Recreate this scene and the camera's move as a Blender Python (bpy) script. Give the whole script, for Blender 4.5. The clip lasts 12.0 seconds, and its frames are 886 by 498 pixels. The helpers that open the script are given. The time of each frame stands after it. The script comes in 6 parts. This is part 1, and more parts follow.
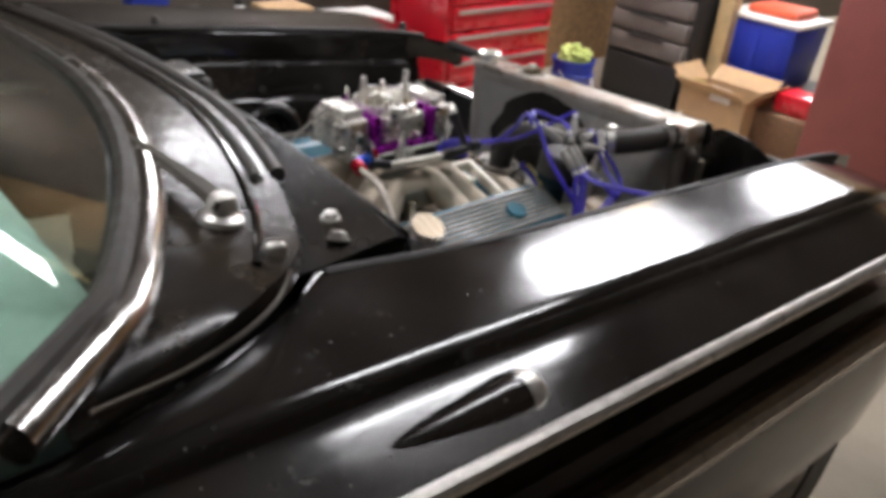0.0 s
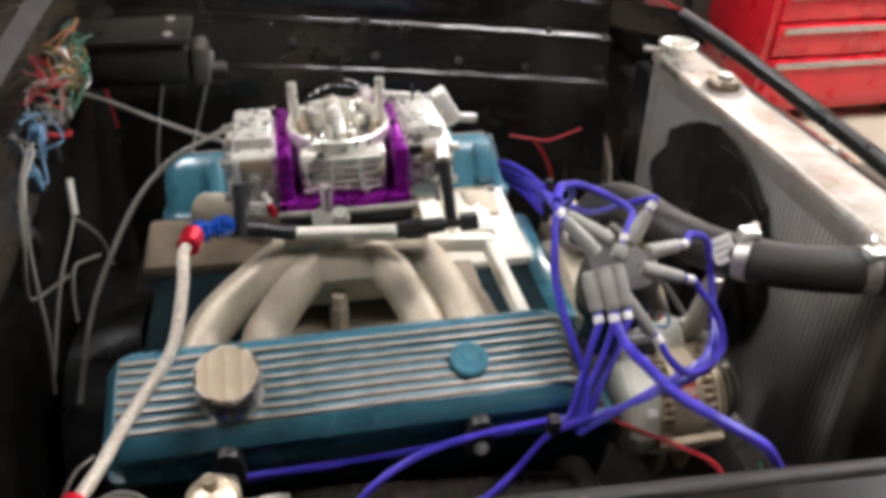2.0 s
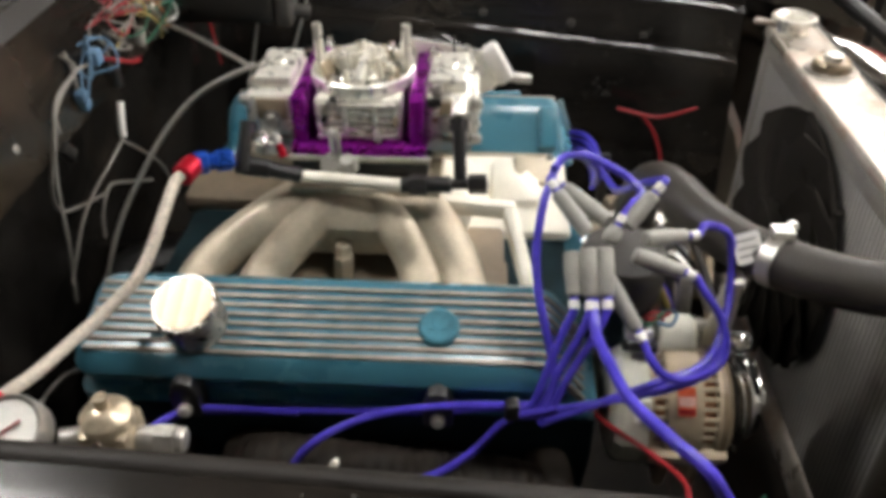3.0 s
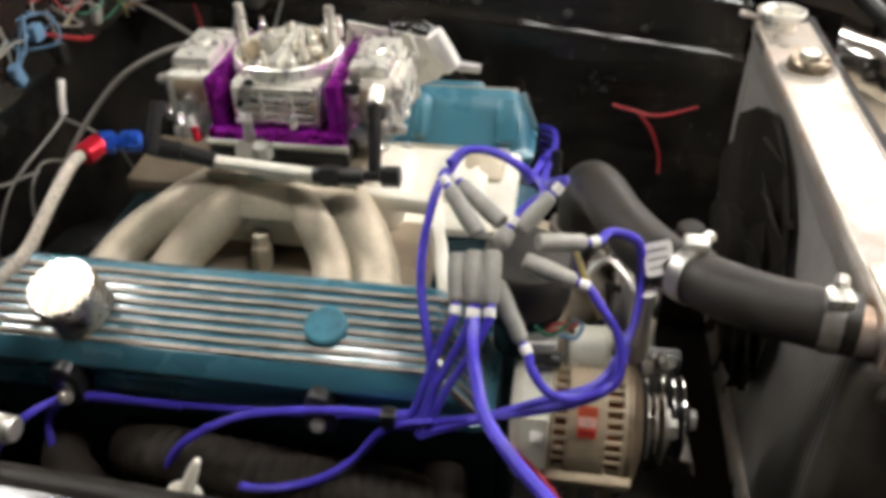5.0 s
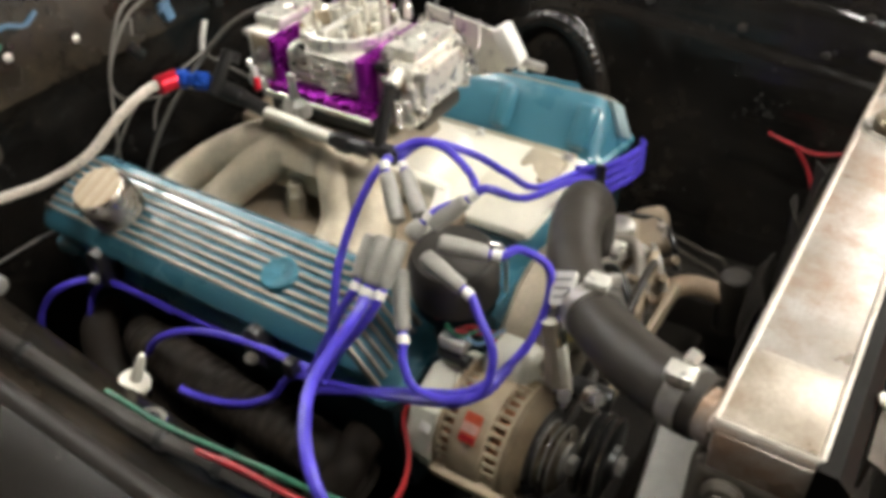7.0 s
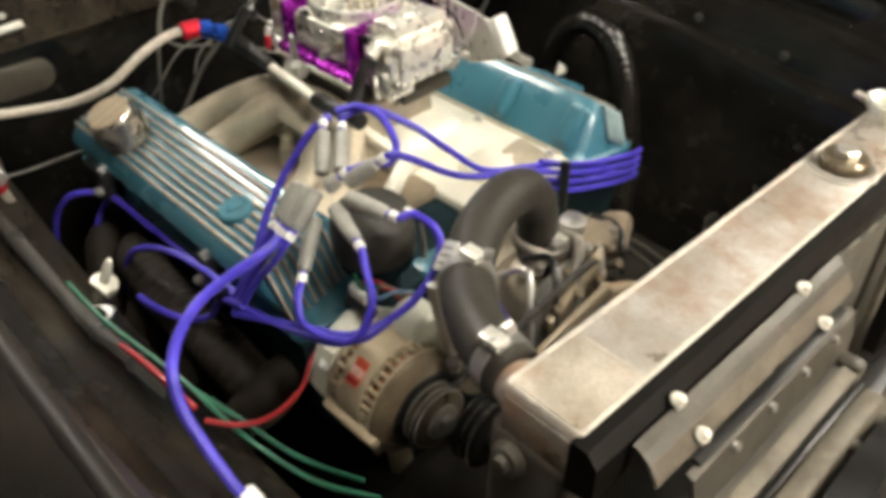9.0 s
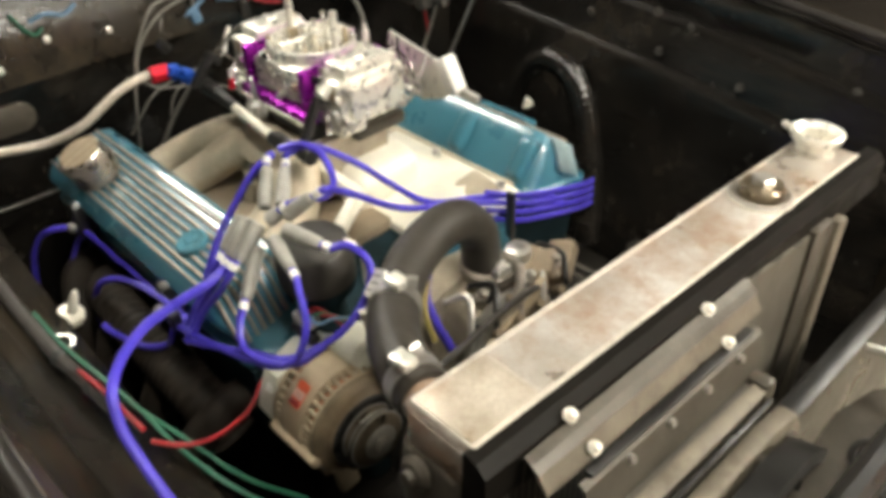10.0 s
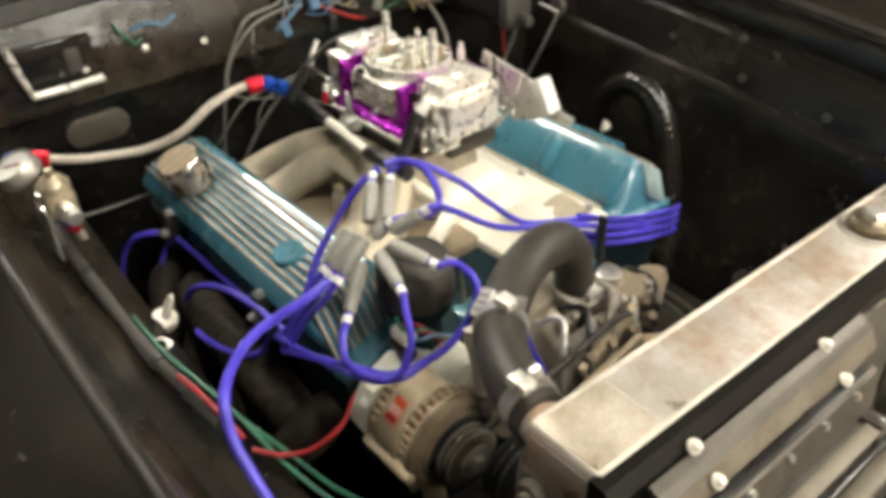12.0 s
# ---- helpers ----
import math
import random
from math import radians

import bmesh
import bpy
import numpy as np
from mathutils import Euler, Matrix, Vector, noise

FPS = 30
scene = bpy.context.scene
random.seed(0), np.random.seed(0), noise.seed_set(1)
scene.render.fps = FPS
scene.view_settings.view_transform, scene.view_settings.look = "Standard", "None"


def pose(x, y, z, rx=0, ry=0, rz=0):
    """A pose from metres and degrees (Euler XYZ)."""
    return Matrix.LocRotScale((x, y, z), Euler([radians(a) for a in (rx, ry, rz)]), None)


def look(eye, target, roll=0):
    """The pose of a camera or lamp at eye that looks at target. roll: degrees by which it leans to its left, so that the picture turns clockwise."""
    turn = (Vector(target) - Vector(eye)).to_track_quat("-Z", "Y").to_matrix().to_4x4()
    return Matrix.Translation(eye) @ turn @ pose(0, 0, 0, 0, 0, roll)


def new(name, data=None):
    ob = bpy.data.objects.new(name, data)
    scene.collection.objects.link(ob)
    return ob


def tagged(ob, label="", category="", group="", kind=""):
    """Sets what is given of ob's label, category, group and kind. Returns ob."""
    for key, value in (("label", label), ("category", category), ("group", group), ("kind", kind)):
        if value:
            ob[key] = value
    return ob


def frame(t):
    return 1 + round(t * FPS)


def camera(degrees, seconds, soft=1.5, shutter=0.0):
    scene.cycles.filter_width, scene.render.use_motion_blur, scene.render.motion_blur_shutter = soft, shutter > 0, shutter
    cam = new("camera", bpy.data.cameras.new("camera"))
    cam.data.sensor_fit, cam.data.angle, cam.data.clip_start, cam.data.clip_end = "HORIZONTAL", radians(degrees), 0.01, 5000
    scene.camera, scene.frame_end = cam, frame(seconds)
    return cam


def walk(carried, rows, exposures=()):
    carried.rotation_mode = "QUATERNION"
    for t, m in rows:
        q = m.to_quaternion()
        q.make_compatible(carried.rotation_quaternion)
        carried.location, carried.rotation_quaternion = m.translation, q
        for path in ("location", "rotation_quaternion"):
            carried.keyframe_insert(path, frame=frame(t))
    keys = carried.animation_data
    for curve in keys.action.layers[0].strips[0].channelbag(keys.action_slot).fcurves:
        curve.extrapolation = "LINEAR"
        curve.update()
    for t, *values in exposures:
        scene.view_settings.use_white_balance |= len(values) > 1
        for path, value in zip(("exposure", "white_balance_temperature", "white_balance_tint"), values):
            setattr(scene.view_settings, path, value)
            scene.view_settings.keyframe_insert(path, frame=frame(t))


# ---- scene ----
cam = camera(57.0, 12.0, soft=4.8)
PATH = [
    (0, (-1.002, -1.202, 1.517), (0.22, 0.073, 0.579), 5.6),
    (0.5, (-0.695, -1.126, 1.521), (0.364, 0.272, 0.559), 4.9),
    (1, (-0.419, -1.093, 1.518), (0.347, 0.446, 0.497), 4.6),
    (1.5, (-0.216, -0.981, 1.471), (0.397, 0.591, 0.397), 4.9),
    (2, (-0.073, -0.89, 1.459), (0.269, 0.712, 0.311), 1.6),
    (2.5, (0.06, -0.872, 1.438), (0.111, 0.717, 0.225), 1.2),
    (4.5, (0.24, -0.852, 1.408), (-0.027, 0.74, 0.226), -2.9),
    (5, (0.309, -0.809, 1.393), (0.041, 0.753, 0.173), -1.3),
    (5.5, (0.403, -0.755, 1.386), (0.073, 0.763, 0.127), 0.7),
    (6, (0.485, -0.726, 1.39), (-0.091, 0.696, 0.108), -1.2),
    (6.5, (0.581, -0.707, 1.414), (-0.213, 0.632, 0.157), -2.3),
    (8.5, (0.734, -0.701, 1.408), (-0.287, 0.45, 0.131), -3.6),
    (9, (0.844, -0.627, 1.422), (-0.282, 0.46, 0.177), -0.6),
    (9.5, (0.91, -0.595, 1.432), (-0.29, 0.47, 0.237), -2.1),
    (10, (0.937, -0.59, 1.449), (-0.251, 0.498, 0.264), -2.2),
    (10.5, (0.945, -0.588, 1.455), (-0.263, 0.503, 0.292), -2.4),
    (11, (0.941, -0.587, 1.461), (-0.284, 0.492, 0.305), -2.8),
    (11.5, (0.926, -0.594, 1.455), (-0.311, 0.468, 0.297), -2.3),
    (12, (0.884, -0.645, 1.454), (-0.377, 0.397, 0.303), -1.5),
]
walk(cam, [(t, look(eye, target, roll)) for t, eye, target, roll in PATH], exposures=((0.0, -0.60, 6150, 15), (0.6, -0.60, 6150, 16), (1.6, 0.08, 6150, 16), (2.5, 0.0, 6500, 11), (6.5, 0.04, 6600, 9), (8.5, 0.04, 7050, 6), (9.5, 0.16, 7080, 6), (11.0, 0.04, 7090, 6), (12.0, 0.20, 7100, 6)))

# ---- world and light ----
FLOOR = 0.04
CEIL = 2.75
world = bpy.data.worlds.new("night")
scene.world = world
world.use_nodes = True
world.node_tree.nodes["Background"].inputs[0].default_value = (0.02, 0.022, 0.025, 1)
world.node_tree.nodes["Background"].inputs[1].default_value = 0.2
TUBE_POWER = 58.0


# ---- materials ----
def mat(name, color, rough=0.5, metal=0.0, var=0.25, scale=30.0, fine=300.0, bump=0.0, spec=0.5, tint=None, rough_var=0.15,
        coat=0.0, aniso=0.0, spots=0.0, spot_color=(0.3, 0.28, 0.24), spot_scale=60.0, random_value=0.0, spot_lo=0.56, specks=0.0, speck_scale=40.0, speck_color=(0.45, 0.43, 0.40), wave=0.0, smudge=0.0):
    m = bpy.data.materials.new(name)
    m.use_nodes = True
    nt = m.node_tree
    b = nt.nodes["Principled BSDF"]
    L = nt.links.new
    tc = nt.nodes.new("ShaderNodeTexCoord")

    def noise_tex(s, detail=5.0, rough_=0.6):
        n = nt.nodes.new("ShaderNodeTexNoise")
        n.inputs["Scale"].default_value, n.inputs["Detail"].default_value, n.inputs["Roughness"].default_value = s, detail, rough_
        L(tc.outputs["Object"], n.inputs["Vector"])
        return n

    def ramp(src, lo, hi, a=0.0, b_=1.0):
        r = nt.nodes.new("ShaderNodeMapRange")
        r.inputs["From Min"].default_value, r.inputs["From Max"].default_value = lo, hi
        r.inputs["To Min"].default_value, r.inputs["To Max"].default_value = a, b_
        L(src, r.inputs["Value"])
        return r.outputs["Result"]

    def mix(fac, a, b_):
        n = nt.nodes.new("ShaderNodeMix")
        n.data_type = "RGBA"
        L(fac, n.inputs["Factor"])
        for v, k in ((a, 6), (b_, 7)):
            if isinstance(v, tuple):
                n.inputs[k].default_value = (*v[:3], 1)
            else:
                L(v, n.inputs[k])
        return n.outputs[2]

    n1, n2 = noise_tex(scale), noise_tex(fine, 3.0)
    dark = tuple(c * (1 - var) for c in color)
    light = tint if tint else tuple(min(1, c * (1 + var)) for c in color)
    c = mix(ramp(n1.outputs["Fac"], 0.3, 0.7), dark, light)
    c2 = mix(ramp(n2.outputs["Fac"], 0.35, 0.65, 0.0, 0.35), c, tuple(x * (1 - var) for x in color))
    if spots:
        v = noise_tex(spot_scale, 6.0, 0.75)
        c2 = mix(ramp(v.outputs["Fac"], spot_lo, spot_lo + 0.18, 0.0, spots), c2, spot_color)
    if specks:
        vo = nt.nodes.new("ShaderNodeTexVoronoi")
        vo.inputs["Scale"].default_value = speck_scale
        vo.inputs["Randomness"].default_value = 1.0
        L(tc.outputs["Object"], vo.inputs["Vector"])
        cut = nt.nodes.new("ShaderNodeMath")
        cut.operation = "MULTIPLY"
        sep = nt.nodes.new("ShaderNodeSeparateColor")
        L(vo.outputs["Color"], sep.inputs[0])
        L(ramp(vo.outputs["Distance"], 0.06, 0.22, 1.0, 0.0), cut.inputs[0])
        L(ramp(sep.outputs[0], 0.70, 1.0, 0.0, specks), cut.inputs[1])
        gather = nt.nodes.new("ShaderNodeMath")
        gather.operation = "MULTIPLY"
        L(cut.outputs[0], gather.inputs[0])
        L(ramp(noise_tex(9.0, 4.0, 0.7).outputs["Fac"], 0.48, 0.60), gather.inputs[1])
        c2 = mix(gather.outputs[0], c2, speck_color)
    if smudge:
        sm = noise_tex(13.0, 8.0, 0.8)
        c2 = mix(ramp(sm.outputs["Fac"], 0.61, 0.67, 0.0, smudge), c2, speck_color)
    if random_value:
        oi = nt.nodes.new("ShaderNodeObjectInfo")
        hsv = nt.nodes.new("ShaderNodeHueSaturation")
        L(ramp(oi.outputs["Random"], 0, 1, 1 - random_value, 1 + random_value), hsv.inputs["Value"])
        L(c2, hsv.inputs["Color"])
        c2 = hsv.outputs["Color"]
    L(c2, b.inputs["Base Color"])
    b.inputs["Metallic"].default_value = metal
    b.inputs["Specular IOR Level"].default_value = spec
    b.inputs["Coat Weight"].default_value = coat
    b.inputs["Coat Roughness"].default_value = 0.08
    b.inputs["Anisotropic"].default_value = aniso
    L(ramp(n1.outputs["Fac"], 0.25, 0.75, max(0.02, rough - rough_var * rough * 2), min(1, rough + rough_var)), b.inputs["Roughness"])
    low = None
    if wave:
        mp = nt.nodes.new("ShaderNodeMapping")
        mp.inputs["Scale"].default_value = (3.0, 14.0, 22.0)
        L(tc.outputs["Object"], mp.inputs["Vector"])
        wn = nt.nodes.new("ShaderNodeTexNoise")
        wn.inputs["Scale"].default_value, wn.inputs["Detail"].default_value = 1.6, 3.0
        L(mp.outputs["Vector"], wn.inputs["Vector"])
        low = nt.nodes.new("ShaderNodeBump")
        low.inputs["Strength"].default_value, low.inputs["Distance"].default_value = wave, 0.004
        L(wn.outputs["Fac"], low.inputs["Height"])
        L(low.outputs["Normal"], b.inputs["Normal"])
    if bump:
        bp = nt.nodes.new("ShaderNodeBump")
        bp.inputs["Strength"].default_value = bump
        bp.inputs["Distance"].default_value = 0.002
        L(n2.outputs["Fac"], bp.inputs["Height"])
        if low:
            L(low.outputs["Normal"], bp.inputs["Normal"])
        L(bp.outputs["Normal"], b.inputs["Normal"])
    return m


def glow(name, color, strength):
    m = bpy.data.materials.new(name)
    m.use_nodes = True
    b = m.node_tree.nodes["Principled BSDF"]
    b.inputs["Base Color"].default_value = (0.8, 0.8, 0.8, 1)
    b.inputs["Emission Color"].default_value = (*color, 1)
    b.inputs["Emission Strength"].default_value = strength
    return m


def stripes(name, a, b_, per_metre, axis, rough=0.5, metal=0.0, width=0.5, soft=0.1):
    """Fine parallel bands, for weave, fins and bristles too small to build."""
    m = mat(name, a, rough, metal)
    nt = m.node_tree
    L = nt.links.new
    b = nt.nodes["Principled BSDF"]
    old = b.inputs["Base Color"].links[0].from_socket
    tc = nt.nodes.new("ShaderNodeTexCoord")
    sep = nt.nodes.new("ShaderNodeSeparateXYZ")
    L(tc.outputs["Object"], sep.inputs[0])
    mul = nt.nodes.new("ShaderNodeMath")
    mul.operation = "MULTIPLY"
    mul.inputs[1].default_value = per_metre
    L(sep.outputs[axis], mul.inputs[0])
    fr = nt.nodes.new("ShaderNodeMath")
    fr.operation = "FRACT"
    L(mul.outputs[0], fr.inputs[0])
    mr = nt.nodes.new("ShaderNodeMapRange")
    mr.inputs["From Min"].default_value, mr.inputs["From Max"].default_value = width - soft, width + soft
    L(fr.outputs[0], mr.inputs["Value"])
    mx = nt.nodes.new("ShaderNodeMix")
    mx.data_type = "RGBA"
    L(mr.outputs[0], mx.inputs["Factor"])
    L(old, mx.inputs[6])
    mx.inputs[7].default_value = (*b_, 1)
    L(mx.outputs[2], b.inputs["Base Color"])
    return m


# Brown spots put blurred room reflections, and some dust, into the paint colours.
PAINT = mat("black_paint", (0.0115, 0.0098, 0.0085), 0.105, 0, 0.4, 6, 250, bump=0.015, coat=0.3, spots=0.22, spot_color=(0.060, 0.047, 0.036), spot_scale=7, spot_lo=0.50, specks=0.55, speck_scale=100, rough_var=0.12, wave=0.10, smudge=0.11)
PAINT_DULL = mat("dusty_black_paint", (0.010, 0.009, 0.008), 0.13, 0, 0.5, 8, 250, bump=0.05, spots=0.3, spot_color=(0.055, 0.043, 0.031), spot_scale=6, spot_lo=0.50, specks=0.22, speck_scale=80, wave=0.6, smudge=0.08)
COWL = mat("dusty_sheen_cowl_paint", (0.012, 0.010, 0.008), 0.20, 0, 0.5, 5, 250, bump=0.05, spots=0.4, spot_color=(0.075, 0.055, 0.036), spot_scale=4.5, spot_lo=0.46, specks=0.25, speck_scale=80, wave=0.35)
LIP = mat("dusty_worn_lip", (0.017, 0.014, 0.012), 0.5, 0, 0.5, 12, 250, bump=0.1, spots=0.4, spot_color=(0.05, 0.04, 0.03), spot_scale=18, spec=0.3)
BLACK = mat("black_enamel", (0.015, 0.0145, 0.014), 0.30, 0, 0.4, 15, 250, bump=0.05)
PAN_BLACK = mat("dirty_pan_black", (0.022, 0.019, 0.016), 0.85, 0, 0.5, 12, 200, bump=0.3, spec=0.1)
BAR_BLACK = mat("matt_black_bar", (0.006, 0.005, 0.004), 0.5, 0, 0.4, 20, 250, bump=0.08, spots=0.4, spot_color=(0.022, 0.016, 0.011), spec=0.12)
RUBBER = mat("rubber", (0.030, 0.025, 0.0195), 0.52, 0, 0.3, 40, 500, bump=0.1)
RUBBER_GREY = mat("dusty_rubber", (0.055, 0.050, 0.045), 0.45, 0, 0.3, 40, 500, bump=0.1)
TEAL = mat("teal_engine_paint", (0.038, 0.145, 0.200), 0.26, 0.0, 0.10, 8, 300, bump=0.02, coat=0.5)
TEAL_SATIN = mat("worn_teal_boss", (0.045, 0.165, 0.22), 0.6, 0.0, 0.3, 60, 300, bump=0.1, spec=0.25)
TEAL_PALE = mat("rubbed_teal_fin", (0.30, 0.39, 0.40), 0.45, 0.1, 0.2, 40, 300, bump=0.05)
# Shaded copy of the engine paint, with dirt spots, for parts deep in the bay.
TEAL_SHADE = mat("shaded_teal_block_paint", (0.014, 0.028, 0.033), 0.85, 0.0, 0.4, 25, 300, bump=0.1, spots=0.4, spot_color=(0.025, 0.02, 0.015), spec=0.06)
FIN = mat("brushed_fin_metal", (0.30, 0.265, 0.225), 0.45, 0.35, 0.35, 45, 500, bump=0.08, spots=0.45, spot_color=(0.06, 0.13, 0.16), spot_scale=30)
CAST = mat("cast_aluminium", (0.47, 0.405, 0.305), 0.5, 0.4, 0.3, 18, 260, bump=0.35, spots=0.5, spot_color=(0.22, 0.17, 0.11), spot_scale=22)
CAST_PALE = mat("pale_machined_casting", (0.82, 0.78, 0.67), 0.42, 0.1, 0.12, 14, 260, bump=0.15, spots=0.15, spot_color=(0.4, 0.3, 0.17), spot_scale=18)
ALLOY = mat("bright_alloy", (0.90, 0.86, 0.78), 0.28, 0.6, 0.15, 70, 400, bump=0.12, spots=0.18, spot_color=(0.12, 0.11, 0.1), spot_scale=90)
CHROME = mat("chrome", (0.74, 0.72, 0.69), 0.16, 1.0, 0.10, 40, 300, spots=0.3, spot_color=(0.25, 0.21, 0.16), spot_scale=50)
STEEL = mat("zinc_steel", (0.55, 0.53, 0.49), 0.35, 0.85, 0.25, 60, 300, bump=0.1)
RAD_ALLOY = mat("stained_radiator_alloy", (0.50, 0.43, 0.35), 0.34, 0.45, 0.28, 10, 260, bump=0.06, spots=0.80, spot_color=(0.36, 0.205, 0.11), spot_scale=8, spot_lo=0.45, tint=(0.75, 0.73, 0.70), rough_var=0.25)
RAD_PATCH = mat("brown_stained_patch", (0.46, 0.37, 0.27), 0.36, 0.4, 0.35, 14, 260, bump=0.06, spots=0.45, spot_color=(0.30, 0.185, 0.105), spot_scale=13, spot_lo=0.47, tint=(0.70, 0.64, 0.55), rough_var=0.2)
WELD = mat("weld_bead", (0.60, 0.55, 0.48), 0.38, 0.6, 0.2, 80, 300, bump=0.5)
TAN_CASE = mat("tan_alternator_case", (0.43, 0.345, 0.235), 0.5, 0.2, 0.2, 30, 260, bump=0.25, spots=0.35, spot_color=(0.20, 0.15, 0.09), spot_scale=30)
GREY_ALLOY = mat("dull_bracket_alloy", (0.080, 0.069, 0.054), 0.42, 0.3, 0.35, 20, 260, bump=0.15, spots=0.6, spot_color=(0.045, 0.037, 0.027), spot_scale=30, spot_lo=0.48)
PURPLE = mat("purple_anodised", (0.30, 0.01, 0.34), 0.25, 0.75, 0.2, 50, 300)
RED_AN = mat("red_anodised", (0.55, 0.01, 0.03), 0.28, 0.6, 0.2, 50, 300)
BLUE_AN = mat("blue_anodised", (0.02, 0.10, 0.55), 0.28, 0.6, 0.2, 50, 300)
BLUE_WIRE = mat("blue_silicone", (0.05, 0.035, 0.42), 0.36, 0, 0.25, 40, 300, tint=(0.09, 0.06, 0.62))
BOOT = mat("grey_silicone", (0.30, 0.29, 0.26), 0.5, 0, 0.25, 40, 400, bump=0.1)
WHITE_PLASTIC = mat("white_plastic", (0.75, 0.73, 0.68), 0.45, 0, 0.12, 30, 300)
BRAID = mat("woven_braid", (0.56, 0.50, 0.42), 0.45, 0.2, 0.45, 260, 900, bump=0.6)
TAN_HOSE = mat("tan_hose", (0.40, 0.29, 0.19), 0.5, 0, 0.3, 50, 300, bump=0.1)
RED_WIRE = mat("red_insulation", (0.30, 0.016, 0.022), 0.45, 0, 0.2, 40, 300)
GREEN_WIRE = mat("green_insulation", (0.02, 0.12, 0.07), 0.45, 0, 0.2, 40, 300)
GREY_WIRE = mat("grey_insulation", (0.25, 0.235, 0.21), 0.4, 0.2, 0.2, 40, 300)
ORANGE_WIRE = mat("orange_insulation", (0.34, 0.13, 0.04), 0.45, 0, 0.2, 40, 300)
YELLOW_WIRE = mat("yellow_insulation", (0.42, 0.34, 0.12), 0.45, 0, 0.2, 40, 300)
LIGHTBLUE = mat("light_blue_insulation", (0.11, 0.21, 0.33), 0.45, 0, 0.2, 40, 300)
ORANGE_LABEL = mat("orange_label", (0.62, 0.10, 0.04), 0.45, 0, 0.15, 60, 300, spots=0.3, spot_color=(0.35, 0.05, 0.03))
CORE = stripes("radiator_fins", (0.46, 0.44, 0.41), (0.21, 0.20, 0.19), 105, 1, 0.45, 0.3, soft=0.2)
RUST = mat("rusty_steel", (0.20, 0.11, 0.06), 0.7, 0.4, 0.4, 40, 300, bump=0.3)
COPPER = mat("copper_winding", (0.36, 0.16, 0.08), 0.5, 0.5, 0.4, 80, 400, bump=0.3)
HEADER = mat("exhaust_black", (0.018, 0.0135, 0.010), 0.7, 0.0, 0.4, 25, 300, bump=0.3, spec=0.2, spots=0.4, spot_color=(0.06, 0.045, 0.03), spot_scale=20)
CONCRETE = mat("concrete", (0.38, 0.325, 0.245), 0.75, 0, 0.15, 3, 90, bump=0.15, spots=0.3, spot_color=(0.25, 0.21, 0.16), spot_scale=4)
DRYWALL = mat("painted_wall", (0.085, 0.066, 0.048), 0.8, 0, 0.45, 1.3, 120, bump=0.1, spots=0.4, spot_color=(0.16, 0.12, 0.08), spot_scale=2.0)
OSB = mat("osb_board", (0.34, 0.19, 0.08), 0.75, 0, 0.45, 28, 160, bump=0.3, tint=(0.48, 0.30, 0.14))
TIMBER = mat("pine_timber", (0.58, 0.43, 0.22), 0.65, 0, 0.2, 12, 120, bump=0.1)
TOOL_RED = mat("red_enamel", (0.60, 0.012, 0.025), 0.28, 0, 0.15, 8, 200, coat=0.4)
TOOL_DARK = mat("dark_red_enamel", (0.30, 0.012, 0.018), 0.35, 0, 0.2, 8, 200)
BUCKET_BLUE = mat("blue_plastic", (0.015, 0.035, 0.34), 0.4, 0, 0.2, 10, 200)
LIME = mat("lime_cloth", (0.50, 0.58, 0.16), 0.8, 0, 0.3, 60, 300, bump=0.4)
CARD = mat("cardboard", (0.45, 0.29, 0.15), 0.8, 0, 0.15, 12, 150, bump=0.1)
MAROON = mat("maroon_board", (0.26, 0.07, 0.06), 0.6, 0, 0.15, 6, 150)
DRAWER_GREY = mat("grey_drawer_plastic", (0.15, 0.13, 0.115), 0.5, 0, 0.2, 9, 200)
SHELF_BLACK = mat("black_shelf_plastic", (0.02, 0.019, 0.018), 0.5, 0, 0.3, 10, 200)
LAMP = glow("fluorescent_diffuser", (1.0, 0.985, 0.95), TUBE_POWER)
WHITE_ENAMEL = mat("white_enamel", (0.75, 0.75, 0.72), 0.4, 0, 0.08, 10, 200)
GLASS = bpy.data.materials.new("windscreen_glass")
GLASS.use_nodes = True
_g = GLASS.node_tree.nodes["Principled BSDF"]
_g.inputs["Base Color"].default_value = (0.72, 0.88, 0.80, 1)
_g.inputs["Transmission Weight"].default_value = 1.0
_g.inputs["Roughness"].default_value = 0.02
_g.inputs["IOR"].default_value = 1.5


# ---- builders ----
def V(*a):
    return Vector(a)


def thing(name, loc, label, category, group="", kind=""):
    ob = new(name)
    ob.empty_display_size = 0.05
    ob.location = loc
    return tagged(ob, label, category, group, kind)


def offset(ob):
    o = Vector((0, 0, 0))
    while ob:
        o += ob.location
        ob = ob.parent
    return o


def finish(bm, name, material, angle=35, smooth=True):
    bmesh.ops.recalc_face_normals(bm, faces=bm.faces)
    me = bpy.data.meshes.new(name)
    bm.to_mesh(me)
    bm.free()
    for m in (material if isinstance(material, (list, tuple)) else [material]):
        me.materials.append(m)
    if smooth:
        me.shade_smooth()
        me.set_sharp_from_angle(angle=radians(angle))
    return me


def part(name, bm, material, parent, label="", angle=35):
    """Links bm, in world coordinates, as one mesh under a thing or a part."""
    o = offset(parent)
    for v in bm.verts:
        v.co -= o
    ob = new(name, finish(bm, name, material, angle))
    ob.parent = parent
    if label:
        ob["label"] = label
    return ob


